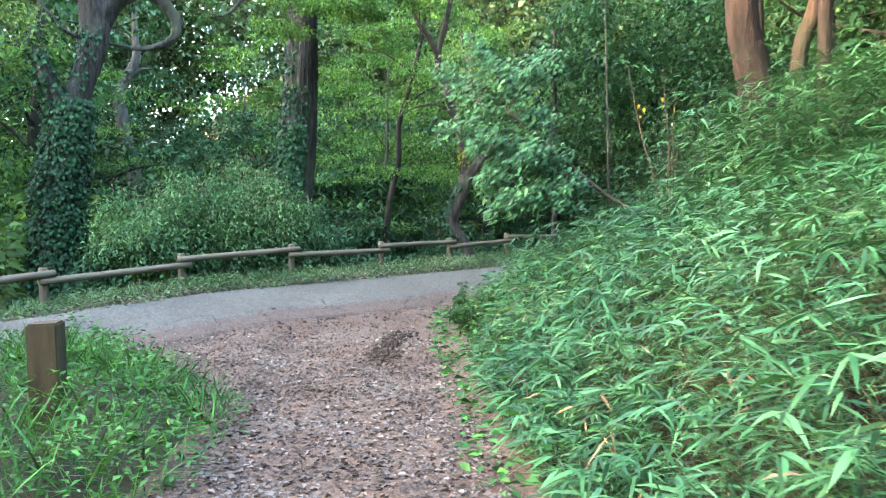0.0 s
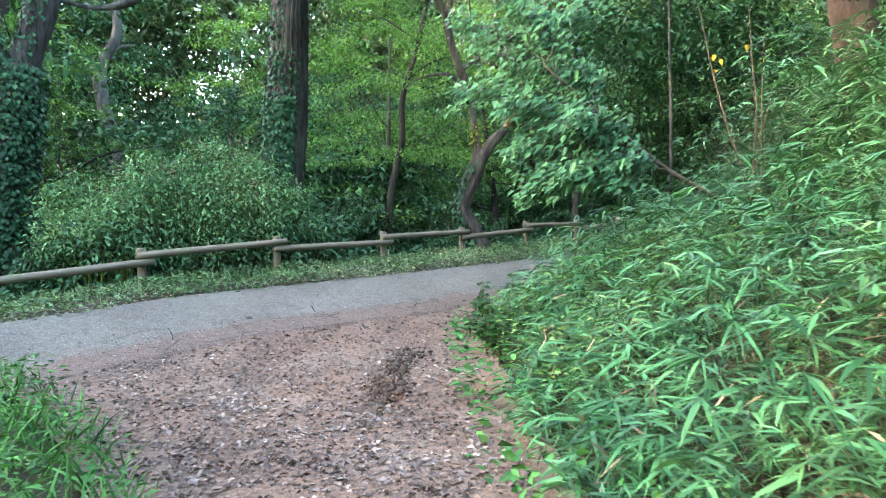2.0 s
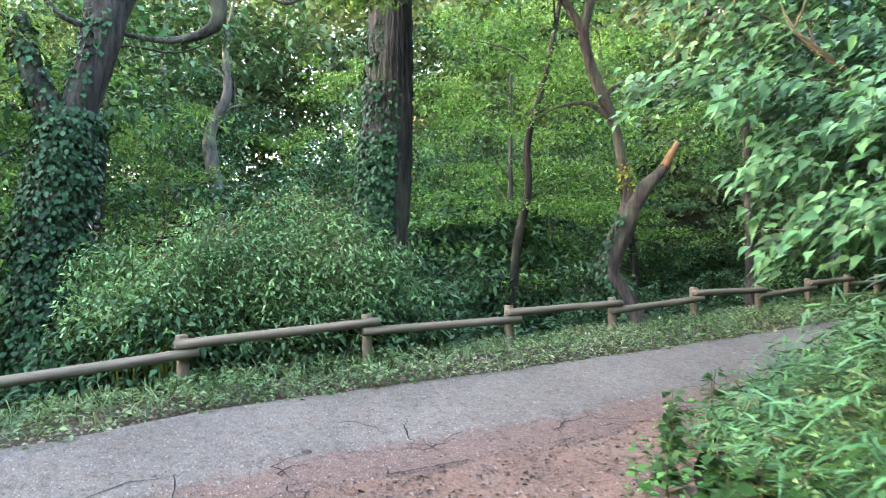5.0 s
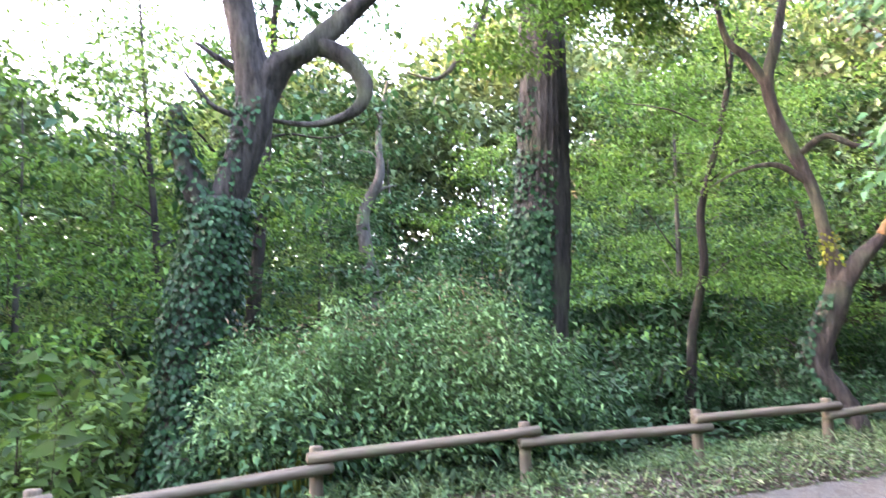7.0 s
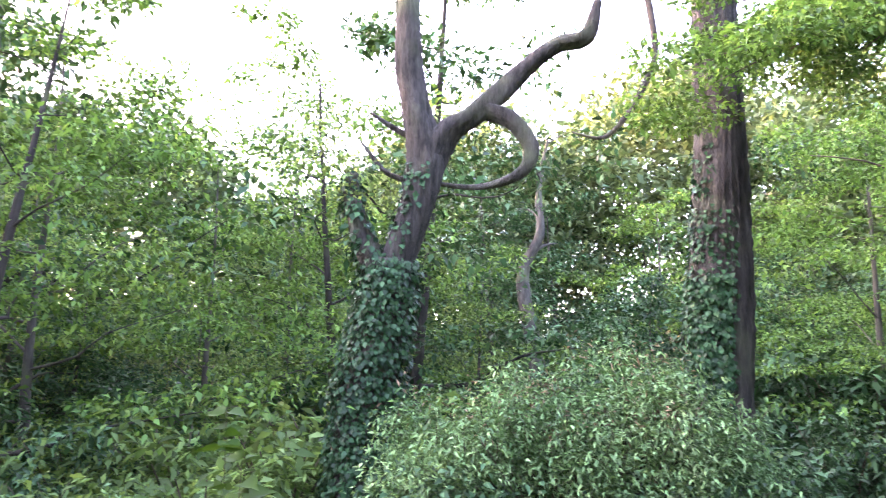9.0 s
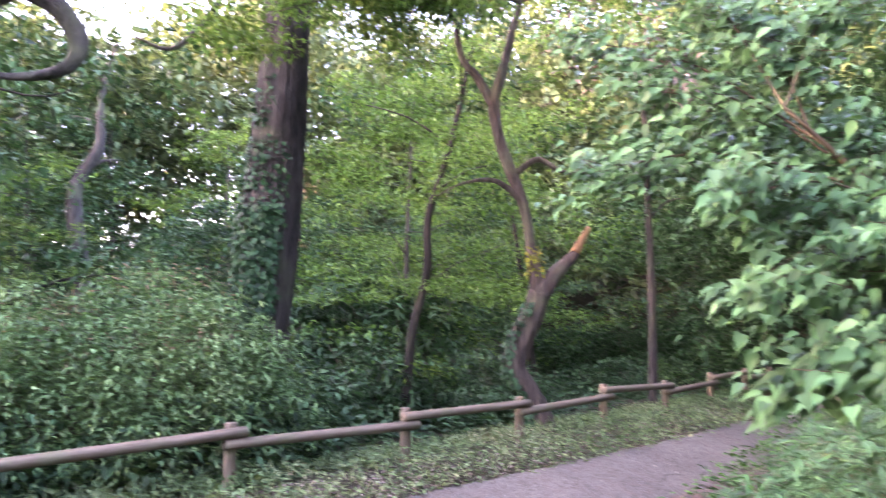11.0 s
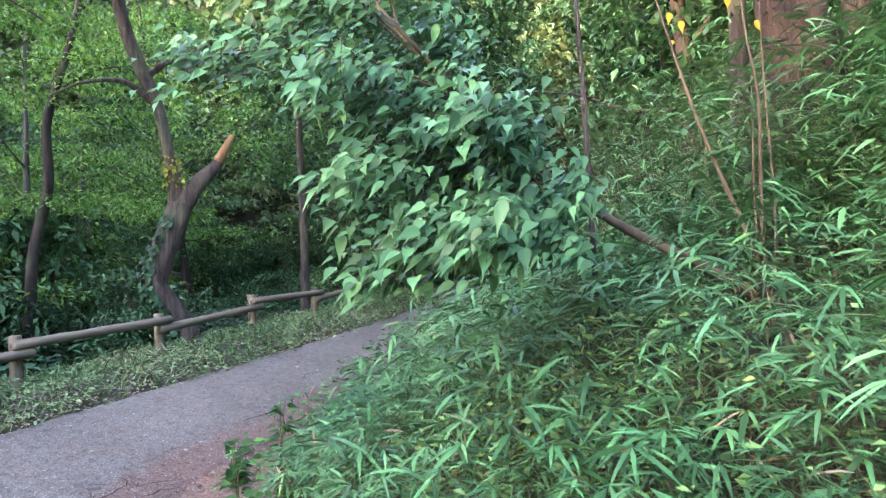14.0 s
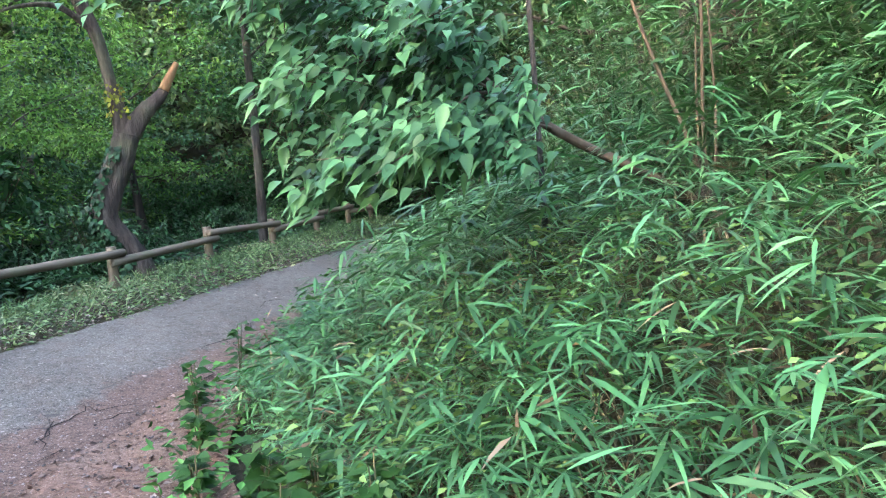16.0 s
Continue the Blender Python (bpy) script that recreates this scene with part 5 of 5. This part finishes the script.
def autumn_leaves():
    """A few yellowed leaves that hang on the stump's shoots."""
    r = np.random.default_rng(29)
    for x, y, z in ((2.62, 9.62, 3.05), (2.68, 9.6, 3.0), (2.66, 9.66, 2.9), (2.86, 9.4, 3.1), (3.0, 9.35, 2.95)):
        ob = tagged(empty("autumn_leaf", (x, y, z)), "yellowed broad leaf hanging on a bare shoot", "leaf")
        w = Pile()
        leaves(w, np.zeros((1, 3)), r.standard_normal((1, 3)) * 0.4 + np.array([0, 0, -0.8]), r.standard_normal((1, 3)) * 0.4 + np.array([-0.2, -1, 0.3]), 0.075, 0.045, "broad", 0.1)
        part("blade", w.mesh("blade", LEAF_YELLOW), ob)


def rushes():
    r = np.random.default_rng(23)
    x, y = -4.95, 12.25
    ob = tagged(empty("rush_clump", (x, y, float(ground_z(x, y)))), "yellow-green clump of sword-shaped leaves by the fence", "plant")
    for k in range(60):
        w = Pile()
        p = np.array([[r.normal(0, 0.16), r.normal(0, 0.10), 0.0]])
        leaves(w, p, np.array([0, 0, 1.0]) + r.standard_normal((1, 3)) * np.array([0.16, 0.16, 0.0]), r.standard_normal((1, 3)) + np.array([0, -1, 0]), r.uniform(0.4, 0.75), 0.028, "blade", 0.05)
        part("blade", w.mesh("blade", LEAF_RUSH), ob)


def leafy_herb(name, place, height, leaf, count, mat, label, seed, aspect=0.75):
    """An upright stem with broad leaves."""
    r = np.random.default_rng(seed)
    ob = tagged(empty(name, (place[0], place[1], float(ground_z(place[0], place[1])))), label, "plant")
    stems, w = Pile(), Pile()
    for k in range(max(1, count // 12)):
        a, q = r.uniform(0, 6.28), r.uniform(0, 0.3) * height * 0.5
        top = np.array([math.cos(a) * q, math.sin(a) * q, height * r.uniform(0.8, 1.1)])
        tube(stems, [(0, 0, -0.03, 0.008), (*(top * 0.5), 0.006), (*top, 0.003)], 5, 0.15)
        n = 12
        f = r.uniform(0.3, 1.0, (n, 1))
        ang = r.uniform(0, 6.28, n)
        way = np.stack([np.cos(ang), np.sin(ang), r.uniform(-0.1, 0.4, n)], -1)
        ln = leaf * r.uniform(0.6, 1.15, n)
        p, nor = top * f + way * 0.03, np.array([0, -0.3, 1.0]) + r.standard_normal((n, 3)) * 0.25
        for i in range(n):
            w = Pile()
            leaves(w, p[i:i + 1], way[i:i + 1], nor[i:i + 1], ln[i:i + 1], ln[i:i + 1] * aspect, "broad", 0.2)
            part("leaf", w.mesh("leaf", mat), ob)
    part("stem", stems.mesh("stem", STEM_GREEN, True), ob)


stump()
autumn_leaves()
rushes()
leafy_herb("seedling", (-1.72, 4.05), 0.26, 0.11, 14, LEAF_LIME, "lime green seedling at the path's edge", 3)
leafy_herb("mallow_plant", (-7.1, 11.5), 1.6, 0.36, 14, LEAF_LIME, "tall plant with large bright lime leaves", 4)
leafy_herb("mallow_plant", (-7.7, 11.9), 2.2, 0.34, 14, LEAF_LIME, "tall plant with large bright lime leaves", 6)
leafy_herb("mallow_plant", (-6.6, 9.9), 1.15, 0.26, 12, LEAF_LIME, "tall plant with large bright lime leaves", 8)
leafy_herb("bank_herb", (0.22, 10.75), 0.3, 0.11, 40, LEAF_WEED, "bright green broad-leaved weed at the bank's foot", 9)
leafy_herb("bank_herb", (0.1, 10.2), 0.26, 0.10, 40, LEAF_WEED, "bright green broad-leaved weed at the bank's foot", 10)
for hx, hy, seed in ((0.3, 9.6, 21), (0.45, 9.25, 22), (0.22, 9.05, 23), (0.55, 8.8, 24), (0.3, 8.5, 25)):
    leafy_herb("bank_herb", (hx, hy), 0.44, 0.11, 48, LEAF_WEED, "bright green broad-leaved weed at the bank's foot", seed)
leafy_herb("bank_herb", (0.3, 11.35), 0.5, 0.11, 40, LEAF_WEED, "leggy green weed at the bank's foot", 12)
leafy_herb("bank_herb", (0.75, 12.1), 0.5, 0.10, 30, LEAF_WEED, "leggy green weed at the bank's foot", 13)


def gravel():
    """Small stones on the path and along the lane's broken edge."""
    r = np.random.default_rng(404)
    x1, y1 = scatter(r, 9000, -4.2, 1, 2, 12, lambda x, y: (bank_gap(x, y) < 0) & (left_x(y) - x < 0) & (fence_gap(x, y) > 2.4))
    x2, y2 = along(r, 2600, -9, 6, 2.0, 3.4)
    stones(r, "gravel", np.concatenate([x1, x2]), np.concatenate([y1, y2]), 0.005, 0.011, GRAVEL, "small grey stones scattered on the path", "gravel")
    y3 = r.uniform(7.4, 9.5, 420)
    x3 = -0.62 + 0.06 * (y3 - 8.5) + r.normal(0, 0.085, 420)
    stones(r, "earth_crumbs", x3, y3, 0.008, 0.03, DIRT_DARK, "dark churned earth along the wheel rut", "earth")


def stones(r, name, x, y, least, more, mat, label, cat):
    n = len(x)
    size = least + more * r.random(n) ** 3
    c = np.stack([x, y, ground_z(x, y) + 0.018 + size * 0.3], -1)
    spin = r.uniform(0, 6.28, n)
    ux = np.stack([np.cos(spin), np.sin(spin), np.zeros(n)], -1) * size[:, None] * r.uniform(0.8, 1.5, (n, 1))
    uy = np.stack([-np.sin(spin), np.cos(spin), np.zeros(n)], -1) * size[:, None] * r.uniform(0.6, 1.1, (n, 1))
    uz = np.stack([r.normal(0, 0.3, n), r.normal(0, 0.3, n), np.ones(n)], -1) * size[:, None] * r.uniform(0.4, 0.8, (n, 1))
    v = np.stack([c + ux, c + uy, c - ux, c - uy, c + uz, c - uz], 1).reshape(-1, 3)
    k = np.arange(n)[:, None] * 6
    w = Pile()
    w.add(v, *[k + np.array([t]) for t in ([0, 1, 4], [1, 2, 4], [2, 3, 4], [3, 0, 4], [1, 0, 5], [2, 1, 5], [3, 2, 5], [0, 3, 5])])
    tagged(new(name, w.mesh(name, mat)), label, cat, kind="stuff")


gravel()


def clod(x, y, size, seed):
    """A rough lump of earth at the broken edge of the lane."""
    r = np.random.default_rng(seed)
    bm = bmesh.new()
    bmesh.ops.create_icosphere(bm, subdivisions=2, radius=size)
    for v in bm.verts:
        v.co *= 1 + 0.35 * noise.noise(v.co * (1.2 / size) + Vector((seed, 0, 0)))
        v.co.z *= 0.55
    me = bpy.data.meshes.new("earth_clod")
    bm.to_mesh(me)
    bm.free()
    me.materials.append(DIRT_DARK)
    ob = new("earth_clod", me)
    ob.location = (x, y, float(ground_z(x, y)) + size * 0.25)
    tagged(ob, "dark clod of earth lying on the lane", "clod")


clod(-2.45, 10.3, 0.045, 3)
clod(-0.5, 9.2, 0.06, 5)
clod(-0.66, 8.7, 0.05, 8)
clod(-0.72, 8.95, 0.045, 11)


def road_cracks():
    """Jagged cracks near the lane's broken edge, each a thin strip of dark gap."""
    r = np.random.default_rng(808)
    dark = material("crack_gap", 1.0)[0]
    dark.node_tree.nodes["Principled BSDF"].inputs["Base Color"].default_value = (0.012, 0.010, 0.009, 1)
    for k in range(60):
        u, o = r.uniform(-7.5, 5), r.uniform(0.0, 1.0) ** 0.6
        head = r.uniform(-0.5, 0.5) + (math.pi / 2 if k % 3 == 0 else 0)
        pts, q = [], np.array([u, float(road_near(u)) - 0.08 - 0.75 * (1 - o)])
        for _ in range(int(r.integers(5, 13))):
            m = float(fence_slope(q[0]))
            c = math.hypot(1, m)
            pts.append((q[0] + q[1] * m / c, float(fence_y(q[0])) - q[1] / c))
            head += r.normal(0, 0.6)
            q = q + np.array([math.cos(head) * 0.06, math.sin(head) * 0.07])
            q[1] = min(max(q[1], 1.5), float(road_near(q[0])) - 0.06)
        a = np.array(pts)
        d = unit(np.gradient(a, axis=0))
        side = np.stack([-d[:, 1], d[:, 0]], -1) * (0.003 + 0.005 * r.random((len(a), 1))) * np.sin(np.linspace(0.15, 3.0, len(a)))[:, None]
        v = np.stack([a + side, a - side], 1).reshape(-1, 2)
        v = np.concatenate([v, (ground_z(v[:, 0], v[:, 1]) + 0.027)[:, None]], 1)
        i = np.arange(len(a) - 1)[:, None] * 2
        part("crack", mesh_np("crack", v, [i + np.array([[0, 1, 3, 2]])], dark), road)


road_cracks()
